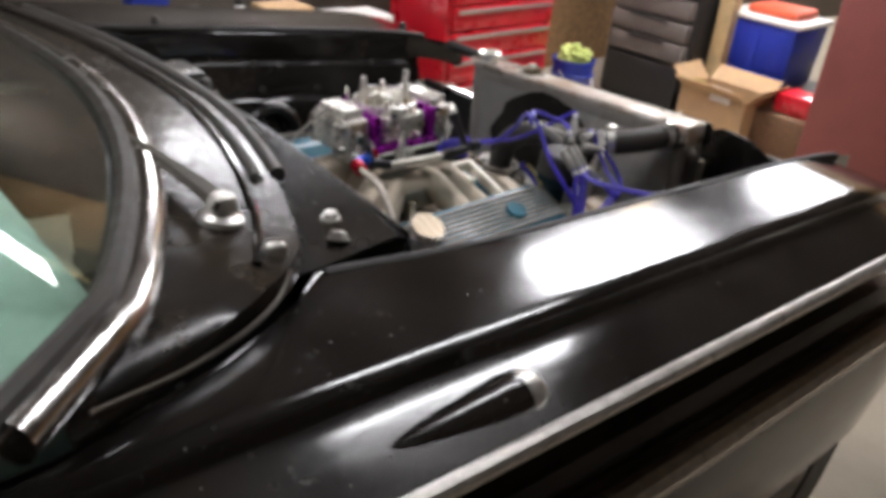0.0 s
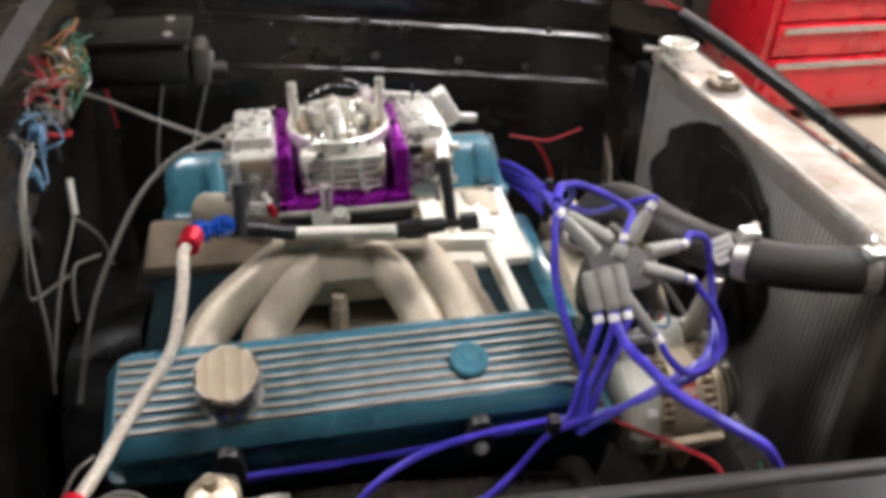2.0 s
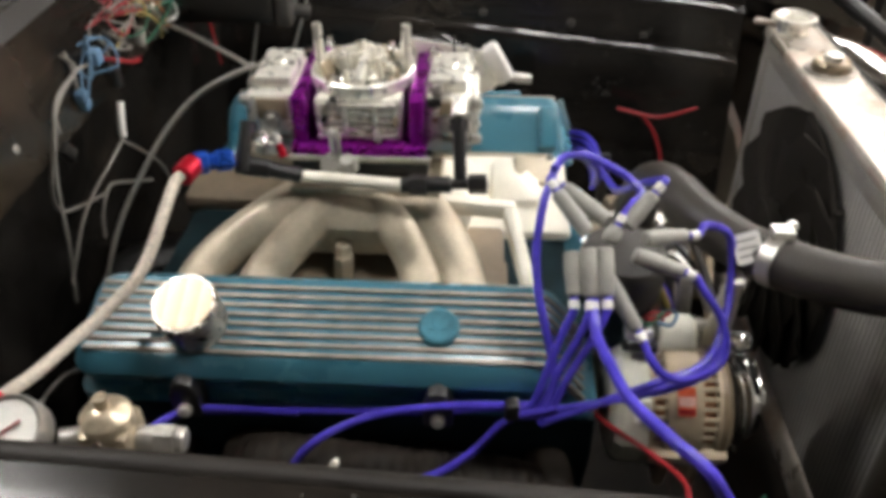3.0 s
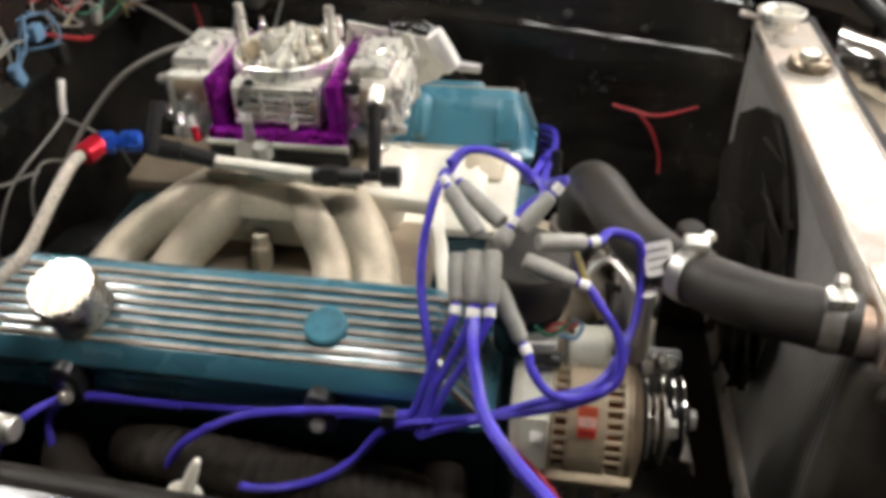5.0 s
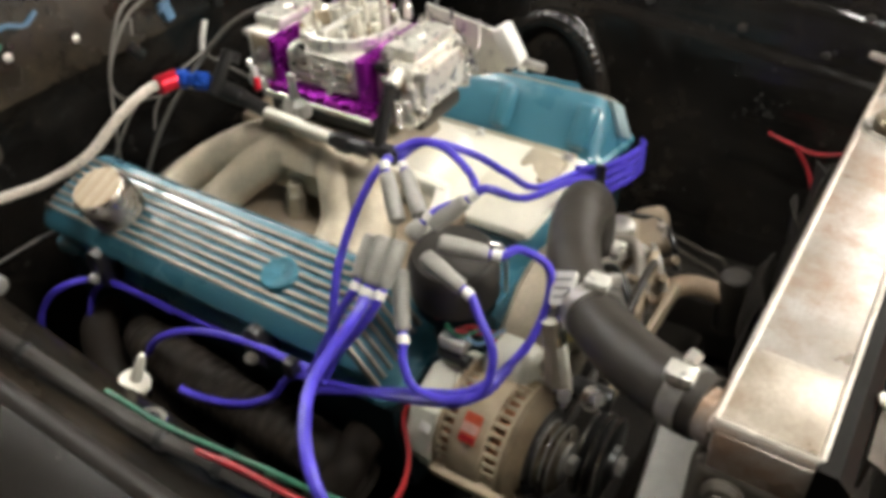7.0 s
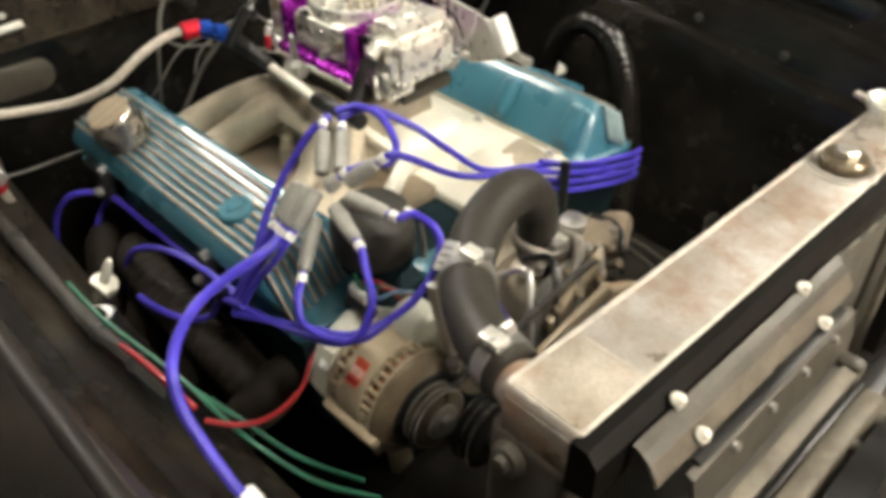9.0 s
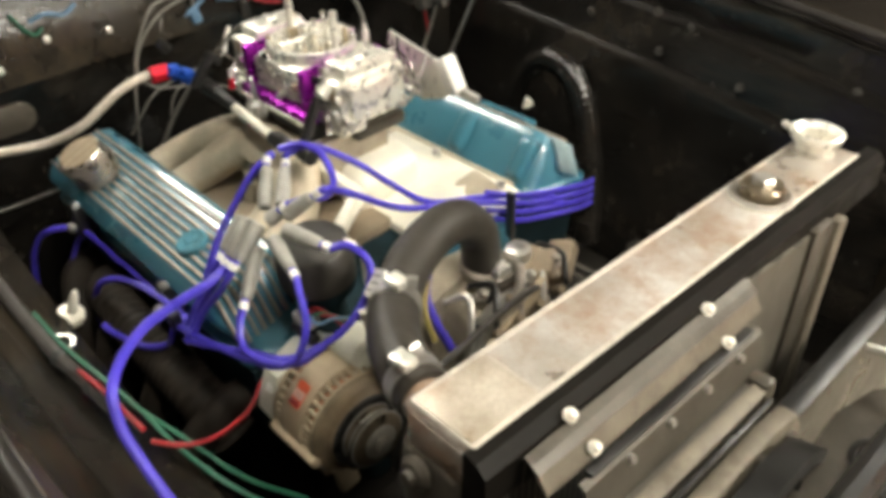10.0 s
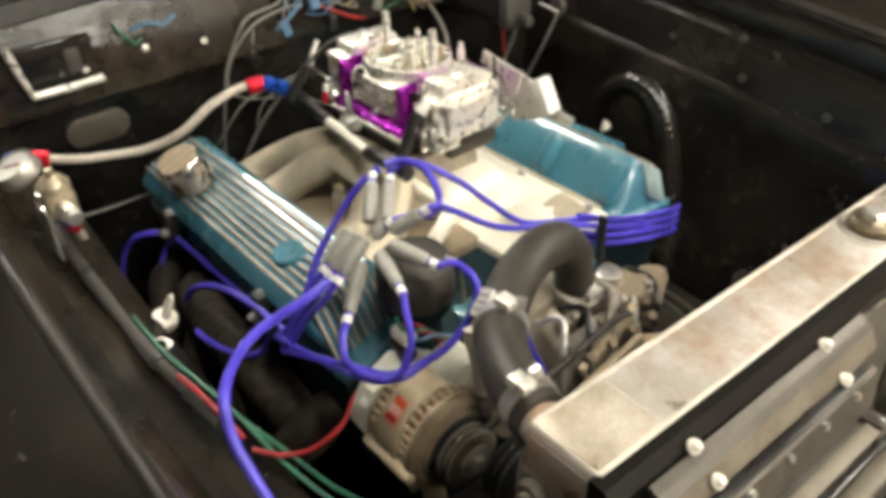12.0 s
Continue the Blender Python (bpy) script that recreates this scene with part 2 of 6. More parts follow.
def solo(name, bm, material, label, category, group="", kind="", angle=35):
    """A thing that is one mesh, with its origin at its lowest middle."""
    xs = [v.co for v in bm.verts]
    lo = V(*(min(c[i] for c in xs) for i in range(3)))
    hi = V(*(max(c[i] for c in xs) for i in range(3)))
    o = V((lo.x + hi.x) / 2, (lo.y + hi.y) / 2, lo.z)
    for v in bm.verts:
        v.co -= o
    ob = new(name, finish(bm, name, material, angle))
    ob.location = o
    return tagged(ob, label, category, group, kind)


def box(c, s, bevel=0.0, rot=None, seg=2, taper=1.0, bm=None):
    b = bmesh.new()
    bmesh.ops.create_cube(b, size=1)
    for v in b.verts:
        k = taper if v.co.z > 0 else 1
        v.co = V(v.co.x * s[0] * k, v.co.y * s[1] * k, v.co.z * s[2])
    if bevel:
        bmesh.ops.bevel(b, geom=b.edges[:], offset=bevel, segments=seg, affect="EDGES", profile=0.5)
    m = Matrix.Translation(c) @ (pose(0, 0, 0, *rot) if rot else Matrix())
    bmesh.ops.transform(b, matrix=m, verts=b.verts)
    return merge(bm, b)


def merge(bm, b):
    if bm is None:
        return b
    me = bpy.data.meshes.new("tmp")
    b.to_mesh(me)
    b.free()
    bm.from_mesh(me)
    bpy.data.meshes.remove(me)
    return bm


def frame_to(p, axis):
    z = Vector(axis).normalized()
    return Matrix.Translation(p) @ z.to_track_quat("Z", "Y").to_matrix().to_4x4()


def lathe(prof, p, axis=(0, 0, 1), seg=24, bm=None, closed=True):
    """A turned shape: prof is (radius, height) along axis from p."""
    b = bmesh.new()
    rings = []
    for r, h in prof:
        if r < 1e-5:
            rings.append([b.verts.new((0, 0, h))])
        else:
            rings.append([b.verts.new((r * math.cos(2 * math.pi * i / seg), r * math.sin(2 * math.pi * i / seg), h)) for i in range(seg)])
    for a, c in zip(rings, rings[1:]):
        for i in range(seg):
            j = (i + 1) % seg
            if len(a) == 1 and len(c) == 1:
                continue
            if len(a) == 1:
                b.faces.new((a[0], c[i], c[j]))
            elif len(c) == 1:
                b.faces.new((a[i], a[j], c[0]))
            else:
                b.faces.new((a[i], a[j], c[j], c[i]))
    if closed:
        for ring in (rings[0], rings[-1]):
            if len(ring) > 1:
                b.faces.new(ring)
    bmesh.ops.transform(b, matrix=frame_to(p, axis), verts=b.verts)
    return merge(bm, b)


def rod(p0, p1, r, r1=None, seg=14, bevel=0.15, bm=None):
    p0, p1 = Vector(p0), Vector(p1)
    h = (p1 - p0).length
    r1 = r if r1 is None else r1
    k = min(r, r1) * bevel
    return lathe([(r - k, 0), (r, k), (r1, h - k), (r1 - k, h)], p0, p1 - p0, seg, bm)


def hexbolt(p, axis, r, h, bm=None):
    bm = lathe([(r * 1.35, 0), (r * 1.35, h * 0.25)], p, axis, 16, bm)
    q = Vector(p) + Vector(axis).normalized() * h * 0.2
    return lathe([(r, 0), (r, h * 0.7), (r * 0.8, h * 0.85)], q, axis, 6, bm)


def smooth_path(pts, n=8):
    """Points of a smooth curve through pts."""
    P = [Vector(p) for p in pts]
    P = [P[0] * 2 - P[1]] + P + [P[-1] * 2 - P[-2]]
    out = []
    for i in range(1, len(P) - 2):
        a, b, c, d = P[i - 1:i + 3]
        for k in range(n):
            t = k / n
            out.append(0.5 * ((2 * b) + (c - a) * t + (2 * a - 5 * b + 4 * c - d) * t * t + (3 * b - a - 3 * c + d) * t ** 3))
    out.append(P[-2])
    return out


def tube(pts, r, seg=10, n=8, bm=None, smooth=True, radius=None, wobble=0.0):
    """A round cable or hose through pts; radius(u) scales it along the way."""
    path = smooth_path(pts, n) if smooth else [Vector(p) for p in pts]
    b = bmesh.new()
    up = V(0.123, 0.31, 0.94)
    rings = []
    m = len(path)
    for i, p in enumerate(path):
        d = (path[min(i + 1, m - 1)] - path[max(i - 1, 0)]).normalized()
        s = d.cross(up)
        if s.length < 1e-4:
            s = d.cross(V(1, 0, 0))
        s.normalize()
        up = s.cross(d).normalized()
        rr = r * (radius(i / (m - 1)) if radius else 1)
        rings.append([b.verts.new(p + (s * math.cos(2 * math.pi * k / seg) + up * math.sin(2 * math.pi * k / seg)) * rr) for k in range(seg)])
    for a, c in zip(rings, rings[1:]):
        for k in range(seg):
            j = (k + 1) % seg
            b.faces.new((a[k], a[j], c[j], c[k]))
    b.faces.new(rings[0])
    b.faces.new(rings[-1])
    return merge(bm, b)


def loft(sections, thick=0.0, closed=False, caps=False, bm=None):
    """A sheet through rows of points, with a thickness."""
    b = bmesh.new()
    rows = [[b.verts.new(p) for p in s] for s in sections]
    for a, c in zip(rows, rows[1:]):
        m = len(a)
        for k in range(m if closed else m - 1):
            j = (k + 1) % m
            b.faces.new((a[k], a[j], c[j], c[k]))
    if caps:
        b.faces.new(rows[0])
        b.faces.new(rows[-1])
    if thick:
        bmesh.ops.recalc_face_normals(b, faces=b.faces)
        bmesh.ops.solidify(b, geom=b.faces[:], thickness=thick)
    return merge(bm, b)


def plate(outline, thick, p, normal_axis="z", bevel=0.0, bm=None):
    """A flat plate: outline in two axes, thickened along the third."""
    b = bmesh.new()
    vs = [b.verts.new((u, v, 0)) for u, v in outline]
    f = b.faces.new(vs)
    ex = bmesh.ops.extrude_face_region(b, geom=[f])
    bmesh.ops.translate(b, vec=(0, 0, thick), verts=[g for g in ex["geom"] if isinstance(g, bmesh.types.BMVert)])
    if bevel:
        bmesh.ops.bevel(b, geom=[e for e in b.edges], offset=bevel, segments=2, affect="EDGES", profile=0.5)
    if normal_axis == "x":
        m = Matrix(((0, 0, 1, 0), (1, 0, 0, 0), (0, 1, 0, 0), (0, 0, 0, 1)))
    elif normal_axis == "y":
        m = Matrix(((1, 0, 0, 0), (0, 0, 1, 0), (0, 1, 0, 0), (0, 0, 0, 1)))
    else:
        m = Matrix()
    bmesh.ops.transform(b, matrix=Matrix.Translation(p) @ m, verts=b.verts)
    return merge(bm, b)


def rounded(w, h, r, n=5, cx=0.0, cy=0.0):
    out = []
    for sx, sy, a0 in ((1, 1, 0), (-1, 1, 90), (-1, -1, 180), (1, -1, 270)):
        for i in range(n + 1):
            a = radians(a0 + 90 * i / n)
            out.append((cx + sx * (w / 2 - r) + r * math.cos(a), cy + sy * (h / 2 - r) + r * math.sin(a)))
    return out


def lerp(a, b, t):
    return a + (b - a) * t


# ---- the room ----
X0, X1, Y0, Y1 = -4.2, 8.2, -3.2, 2.45
solo("floor", box((lerp(X0, X1, .5), lerp(Y0, Y1, .5), FLOOR - 0.06), (X1 - X0 + .3, Y1 - Y0 + .3, 0.12)), CONCRETE,
     "pale tan concrete garage floor with worn stains", "floor", kind="structure")
solo("ceiling", box((lerp(X0, X1, .5), lerp(Y0, Y1, .5), CEIL + 0.05), (X1 - X0 + .3, Y1 - Y0 + .3, 0.1)), DRYWALL,
     "plain painted garage ceiling", "ceiling", kind="structure")
H = CEIL - FLOOR
ZM = FLOOR + H / 2
solo("wall_north", box((lerp(X0, X1, .5), Y1 + .06, ZM), (X1 - X0, .12, H)), DRYWALL, "dark plain garage wall behind the tool chest", "wall", kind="structure")
solo("wall_south", box((lerp(X0, X1, .5), Y0 - .06, ZM), (X1 - X0, .12, H)), DRYWALL, "plain garage wall", "wall", kind="structure")
solo("wall_west", box((X0 - .06, lerp(Y0, Y1, .5), ZM), (.12, Y1 - Y0, H)), DRYWALL, "plain garage wall", "wall", kind="structure")
solo("wall_east", box((X1 + .06, lerp(Y0, Y1, .5), ZM), (.12, Y1 - Y0, H)), OSB, "brown strand board garage wall", "wall", kind="structure")


def ceiling_light(x, y, w, d, drop=0):
    t = thing("ceiling_light", (x, y, CEIL - 0.11 - drop), "unseen white fluorescent ceiling fixture with a bright diffuser", "ceiling light", "ceiling lights")
    part("housing", box((x, y, CEIL - 0.035 - drop), (w + .06, d + .06, .07), .01), WHITE_ENAMEL, t)
    part("diffuser", box((x, y, CEIL - 0.09 - drop), (w, d, .04), .012), LAMP, t, "glowing acrylic diffuser")
    if drop:
        for k in (-1, 1):
            part("hanger", rod((x + k * w * .4, y, CEIL - .01 - drop), (x + k * w * .4, y, CEIL), .006), STEEL, t)
    return t


ceiling_light(3.03, 0.92, 1.22, 0.70)
ceiling_light(6.7, 1.5, 1.25, 0.6)
ceiling_light(-1.35, 0.02, 1.25, 0.17)
# Made-up fill fixture, added only to brighten the front of the bay.
ceiling_light(1.05, -0.30, 1.25, 0.13)
ceiling_light(-3.3, 0.6, 1.25, 0.16)
ceiling_light(1.32, 2.22, 1.12, 0.26, .42)


# tool chest
def tool_chest():
    x0, x1, yf, z0, z1 = 1.67, 2.42, 1.70, FLOOR, 1.14
    t = thing("tool_chest", ((x0 + x1) / 2, yf + .22, z0), "glossy red steel tool chest with pale drawer pulls on the floor", "tool chest")
    part("body", box(((x0 + x1) / 2, yf + .235, z0 + .06 + (z1 - z0 - .06) / 2), (x1 - x0, .45, z1 - z0 - .06), .012), TOOL_RED, t)
    hs = [.19, .135, .127, .124, .125, .125, .125]
    z = z0 + .10
    for h in hs:
        d = part("drawer", box(((x0 + x1) / 2, yf + .0, z + h / 2), (x1 - x0 - .05, .03, h - .012), .006), TOOL_RED, t)
        part("pull", box(((x0 + x1) / 2, yf - .022, z + h - .028), (x1 - x0 - .09, .018, .022), .006), STEEL, d, "pale metal drawer pull")
        z += h
    for xx in (x0 + .08, x1 - .08):
        for yy in (yf + .08, yf + .38):
            part("caster", rod((xx - .015, yy, z0 + .03), (xx + .015, yy, z0 + .03), .03), RUBBER, t, "black caster")


tool_chest()


def bucket():
    x, y = 2.57, 1.63
    t = thing("bucket", (x, y, FLOOR), "royal blue plastic bucket with lime cloth on the floor", "bucket")
    part("shell", lathe([(.0, .004), (.092, 0), (.097, .01), (.113, .33), (.119, .332), (.119, .352), (.112, .352), (.092, .02), (0, .02)], (x, y, FLOOR), seg=28, closed=False), BUCKET_BLUE, t)
    part("rib", lathe([(.110, .26), (.118, .265), (.118, .275), (.111, .28)], (x, y, FLOOR), seg=28, closed=False), BUCKET_BLUE, t)
    b = tube([(x - .118, y, FLOOR + .30), (x - .094, y - .08, FLOOR + .22), (x, y - .125, FLOOR + .17), (x + .094, y - .08, FLOOR + .22), (x + .118, y, FLOOR + .30)], .004)
    part("bail", b, STEEL, t, "wire bail handle")
    b = bmesh.new()
    bmesh.ops.create_icosphere(b, subdivisions=4, radius=1)
    for v in b.verts:
        n = noise.noise(v.co * 2.3) * .35 + noise.noise(v.co * 6) * .14
        v.co = V(x, y, FLOOR + .365) + V(v.co.x * .085 * (1 + n), v.co.y * .085 * (1 + n), v.co.z * .055 * (1 + n * 1.6))
    solo("cloth", b, LIME, "crumpled lime green cloth heaped in the bucket", "cloth")


bucket()


def drawer_cabinet():
    xf, ya, yb, z0 = 3.21, 1.33, 1.93, FLOOR
    yc = (ya + yb) / 2
    t = thing("drawer_cabinet", (xf + .22, yc, z0), "black storage cabinet with dusty grey plastic drawers", "cabinet")
    part("frame", box((xf + .26, yc, z0 + .75), (.42, yb - ya, 1.5), .012), SHELF_BLACK, t)
    z = z0 + .30
    for i in range(9):
        d = part("drawer", box((xf + .03, yc, z + .055), (.06, yb - ya - .06, .108), .010), DRAWER_GREY, t)
        part("lip", box((xf - .004, yc, z + .100), (.02, .26, .016), .006), SHELF_BLACK, d, "black drawer lip")
        z += .125
    part("drawer", box((xf + .03, yc, z0 + .155), (.06, yb - ya - .06, .25), .012), SHELF_BLACK, t, "black bottom drawer")


drawer_cabinet()
solo("strand_board", box((3.33, 2.425, ZM), (1.2, .02, H - .02), .002), OSB, "brown strand board sheet leaning on the garage wall", "board")
solo("timber_post", box((3.43, 1.255, ZM), (.09, .09, H - .004), .004), TIMBER, "bare pine timber post standing beside the cabinet", "post")


def blue_tote():
    x, y, z = 3.66, 1.08, FLOOR + .25
    t = thing("storage_tote", (x, y, z), "deep blue plastic storage tote with folded rim", "storage tote")
    part("tub", box((x, y, z + .18), (.36, .44, .36), .03, taper=1.08), BUCKET_BLUE, t)
    part("rim", box((x, y, z + .365), (.41, .50, .03), .012), WHITE_PLASTIC, t, "pale rim edge")
    for k in (-.2, 0, .2):
        part("rib", box((x - .188, y + k * .7, z + .17), (.02, .06, .3), .008), BUCKET_BLUE, t)
    solo("flat_case", box((x, y - .03, z + .405), (.28, .3, .05), .02), ORANGE_LABEL, "faded orange plastic case lying on the tote", "case")
    s = thing("bench_shelf", (x, y, FLOOR), "dark low shelf carrying the blue tote", "shelf")
    part("board", box((x, y, z - .02), (.6, .76, .036), .004), SHELF_BLACK, s)
    for dx in (-.26, .26):
        for dy in (-.34, .34):
            part("leg", box((x + dx, y + dy, (FLOOR + z - .038) / 2), (.05, .05, z - .04 - FLOOR), .004), SHELF_BLACK, s)


blue_tote()


def shelf_clutter():
    """Pale things on a low bench beyond the far fender."""
    b = thing("work_bench", (.3, 2.1, FLOOR), "dark cluttered work bench along the garage wall", "bench")
    part("top", box((.35, 2.14, FLOOR + .52), (2.4, .56, .04), .004), SHELF_BLACK, b)
    for x in (-.75, .35, 1.48):
        for y in (1.92, 2.36):
            part("leg", box((x, y, FLOOR + .25), (.07, .07, .50), .004), SHELF_BLACK, b)
    z = FLOOR + .54
    t = thing("spray_bottle", (.76, 2.05, z), "white plastic bottle on the bench", "bottle")
    part("body", lathe([(0, 0), (.035, 0), (.037, .01), (.037, .10), (.02, .13), (.018, .14), (0, .14)], (.76, 2.05, z), seg=20, closed=False), WHITE_PLASTIC, t)
    part("cap", rod((.76, 2.05, z + .135), (.76, 2.05, z + .16), .02), BLACK, t, "black cap")
    solo("parts_box", box((.98, 2.06, z + .06), (.22, .18, .12), .006), CARD, "brown cardboard parts box on the bench", "box")
    solo("parts_tray", box((1.27, 2.0, z + .035), (.45, .22, .07), .012), WHITE_PLASTIC, "long white plastic tray on the bench", "tray")
    solo("oil_jug", box((.36, 2.08, z + .12), (.16, .11, .24), .02), BUCKET_BLUE, "blue plastic jug on the bench", "jug")
    solo("grey_tin", lathe([(0, 0), (.055, 0), (.055, .13), (.05, .135), (0, .135)], (.55, 2.05, z), seg=24, closed=False), STEEL, "grey metal tin on the bench", "tin")


shelf_clutter()


def carton():
    x, y, z, w, d, h = 3.17, 1.01, FLOOR, .28, .40, .26
    t = thing("cardboard_box", (x, y, z), "open brown cardboard box with raised flaps on the floor", "box")
    k = .005
    part("base", box((x, y, z + k), (w, d, .008)), CARD, t)
    for sx in (-1, 1):
        part("side", box((x + sx * (w / 2), y, z + h / 2), (.007, d, h)), CARD, t)
        part("flap", box((x + sx * (w / 2 + .05), y, z + h + .035), (.12, d - .01, .006), rot=(0, -sx * 35, 0)), CARD, t)
    for sy in (-1, 1):
        part("end", box((x, y + sy * (d / 2), z + h / 2), (w - .01, .007, h)), CARD, t)
        part("flap", box((x, y + sy * (d / 2 + .04), z + h + .045), (w - .01, .12, .006), rot=(sy * 45, 0, 0)), CARD, t)
    part("label", box((x - w / 2 - .006, y - .05, z + .27), (.004, .12, .08)), WHITE_PLASTIC, t, "white shipping label")
    part("tape", box((x - w / 2 - .006, y + .09, z + .29), (.004, .07, .06)), YELLOW_WIRE, t, "yellow sticker")


carton()
mp = thing("maroon_panel", (2.80, -.06, FLOOR), "flat maroon painted board with a pale top edge standing upright", "board")
part("sheet", box((2.80, -.06, FLOOR + .55), (.05, .84, 1.1), .01, rot=(0, 0, 6)), MAROON, mp)
part("edge_strip", box((2.80, -.06, FLOOR + 1.108), (.056, .845, .02), .004, rot=(0, 0, 6)), WHITE_PLASTIC, mp, "pale edge strip")
solo("red_case", box((3.3, .65, FLOOR + .275), (.2, .20, .11), .02), TOOL_RED, "small red plastic case on a crate", "case")
solo("orange_crate", box((3.3, .70, FLOOR + .11), (.3, .36, .22), .015), RUST, "worn orange brown wooden crate", "crate")


cord = thing("extension_cord", (2.9, 1.55, FLOOR), "thin dark extension cord lying on the concrete floor", "cord")
part("cable", tube([(3.25, 2.20, FLOOR + .006), (3.066, 1.936, FLOOR + .006), (2.868, 1.703, FLOOR + .006), (2.924, 1.576, FLOOR + .006), (2.885, 1.429, FLOOR + .006), (3.151, 1.357, FLOOR + .006), (3.6, 1.40, FLOOR + .006)], .006, 8), RUBBER, cord)


# ---- the car ----
car = thing("car", (0, 0, FLOOR), "black old car with its hood removed and dusty gloss paint", "car")


def zf(x, side=-1):
    """Height of the fender's inner lip along the car."""
    return 1.018 - 0.068 * x if side < 0 else .976 - .101 * x


FAR = .245


def wide(y):
    """The bay is wider on the far side of the engine."""
    return y if y < 0 else y * 1.462


def seam(x):
    """Half width of the cowl, where it meets the fender."""
    return .53 + .17 * min(1, max(0, (-.575 - x) / .33)) ** .55


def fender(side):
    """side -1: the camera's side of the car, +1 the far side."""
    cy = 0 if side < 0 else FAR
    prof = [(.530, -.075), (.530, -.01), (.533, -.003), (.540, .0), (.545, -.0002), (.60, -.003), (.66, -.006), (.697, -.0082), (.703, -.0086), (.716, -.0108), (.724, -.016),
            (.726, -.026), (.729, -.033), (.736, -.036), (.745, -.0385), (.79, -.0515), (.826, -.062), (.834, -.072), (.812, -.115), (.80, -.17),
            (.815, -.205), (.835, -.215), (.85, -.24), (.85, -.40), (.83, -.52), (.80, -.60)]
    secs = []
    n = 34
    for i in range(n + 1):
        x = lerp(-1.0, .88, i / n)
        k = max(0, (x - .50) / .38)
        drop = .085 * k * k
        pull = 1 - .10 * k * k
        yin = seam(x)
        row = []
        flat = (.70 - yin) / .17
        far_top = {.60: .008, .66: .017, .697: .019, .703: .0188, .716: .016, .724: .006, .726: -.006, .729: -.016, .736: -.016, .745: -.015, .79: -.012, .826: -.016, .834: -.03}
        # the near side of the bay is cut wider ahead of the cowl
        cut = .025 * min(1, max(0, (x + .57) / .2)) if side < 0 else 0
        for y, dz in prof:
            if side > 0:
                dz = far_top[y] if y in far_top else dz
            w = y * (pull if y > .6 else 1 - .03 * k * k)
            if y < .70:
                w = lerp(yin, .70, (y - .53) / .17) if x < -.57 else w
                if .535 < y and x < -.57:
                    dz = -.0085 + (dz + .0085) * flat
            w += cut * max(0, min(1, (.66 - y) / .12))
            row.append((x, cy + side * w, zf(x, side) + dz - drop * (1 if y > .53 else .4)))
        secs.append(row)
    return part("fender", loft(secs, .003), PAINT, car, "gloss black fender with a raised crown and side crease")


near_fender, far_fender = fender(-1), fender(1)


for s in (-1, 1):
    for name, y, dz, r, lab in (("side_molding", .831, -.066, .011, "thin bright side molding"), ("lower_molding", .846, -.222, .022, "wide dull bright lower molding")):
        pts = [(x, s * y + (FAR if s > 0 else 0), zf(x, s) + dz - (.085 * max(0, (x - .5) / .38) ** 2)) for x in (-1.0, -.6, -.2, .2, .5, .65, .8)]
        part(name, tube(pts, r, 10, 4), STEEL, car, lab)
    # spear with a rounded nose on the ledge
    b = lathe([(.0, 0), (.014, .10), (.027, .29), (.032, .345), (.031, .370), (.025, .390), (.013, .402), (.0, .405)], (-.83, s * .772 + (FAR if s > 0 else 0), zf(-.83, s) - .071), (1, 0, -.05), 24, closed=False)
    sp = part("fender_spear", b, PAINT, car, "black raised spear along the fender side")
    part("spear_nose", lathe([(.0316, .364), (.0322, .370), (.0300, .380), (.0255, .3905)], (-.83, s * .772 + (FAR if s > 0 else 0), zf(-.83, s) - .071), (1, 0, -.05), 28, closed=False), STEEL, sp, "dull bright nose ring")


for s in (-1, 1):
    pts = [(x, s * (.5400 + (.025 * min(1, (x + .57) / .2) if s < 0 else 0)) + (FAR if s > 0 else 0), zf(x, s) - .0065 - .034 * max(0, (x - .5) / .38) ** 2) for x in (-.55, -.3, 0, .3, .5, .62, .72)]
    part("fender_lip", tube(pts, .0098, 12, 6), LIP, car, "dusty rolled lip of the fender")


def door_side(side):
    cy = 0 if side < 0 else FAR
    prof = [(.60, .05), (.66, .036), (.705, .015), (.718, .011), (.725, -.001), (.722, -.020), (.716, -.036), (.722, -.046), (.755, -.049),
            (.805, -.041), (.826, -.046), (.834, -.062), (.812, -.115), (.80, -.17), (.815, -.205), (.835, -.215), (.85, -.24), (.85, -.40), (.83, -.52), (.80, -.62)]
    secs = [[(x, cy + side * y, zf(-1.0, side) + .02 * (-1.0 - x) + dz) for y, dz in prof] for x in (-1.006, -1.2, -1.5, -1.8, -2.3)]
    part("door", loft(secs, .003), PAINT, car, "black door panel behind the fender")


door_side(-1), door_side(1)

# cowl between the fenders: a rear panel under the glass and a lower ledge along the bay
def cowl_front(a):
    x = -.452 - .42 * a * a
    return x if a < .53 else min(x, -.575 - .33 * ((a - .53) / .17) ** 1.82)


def cowl_back(a):
    return -.609 - .5 * a * a - .5 * max(0, a - .6)


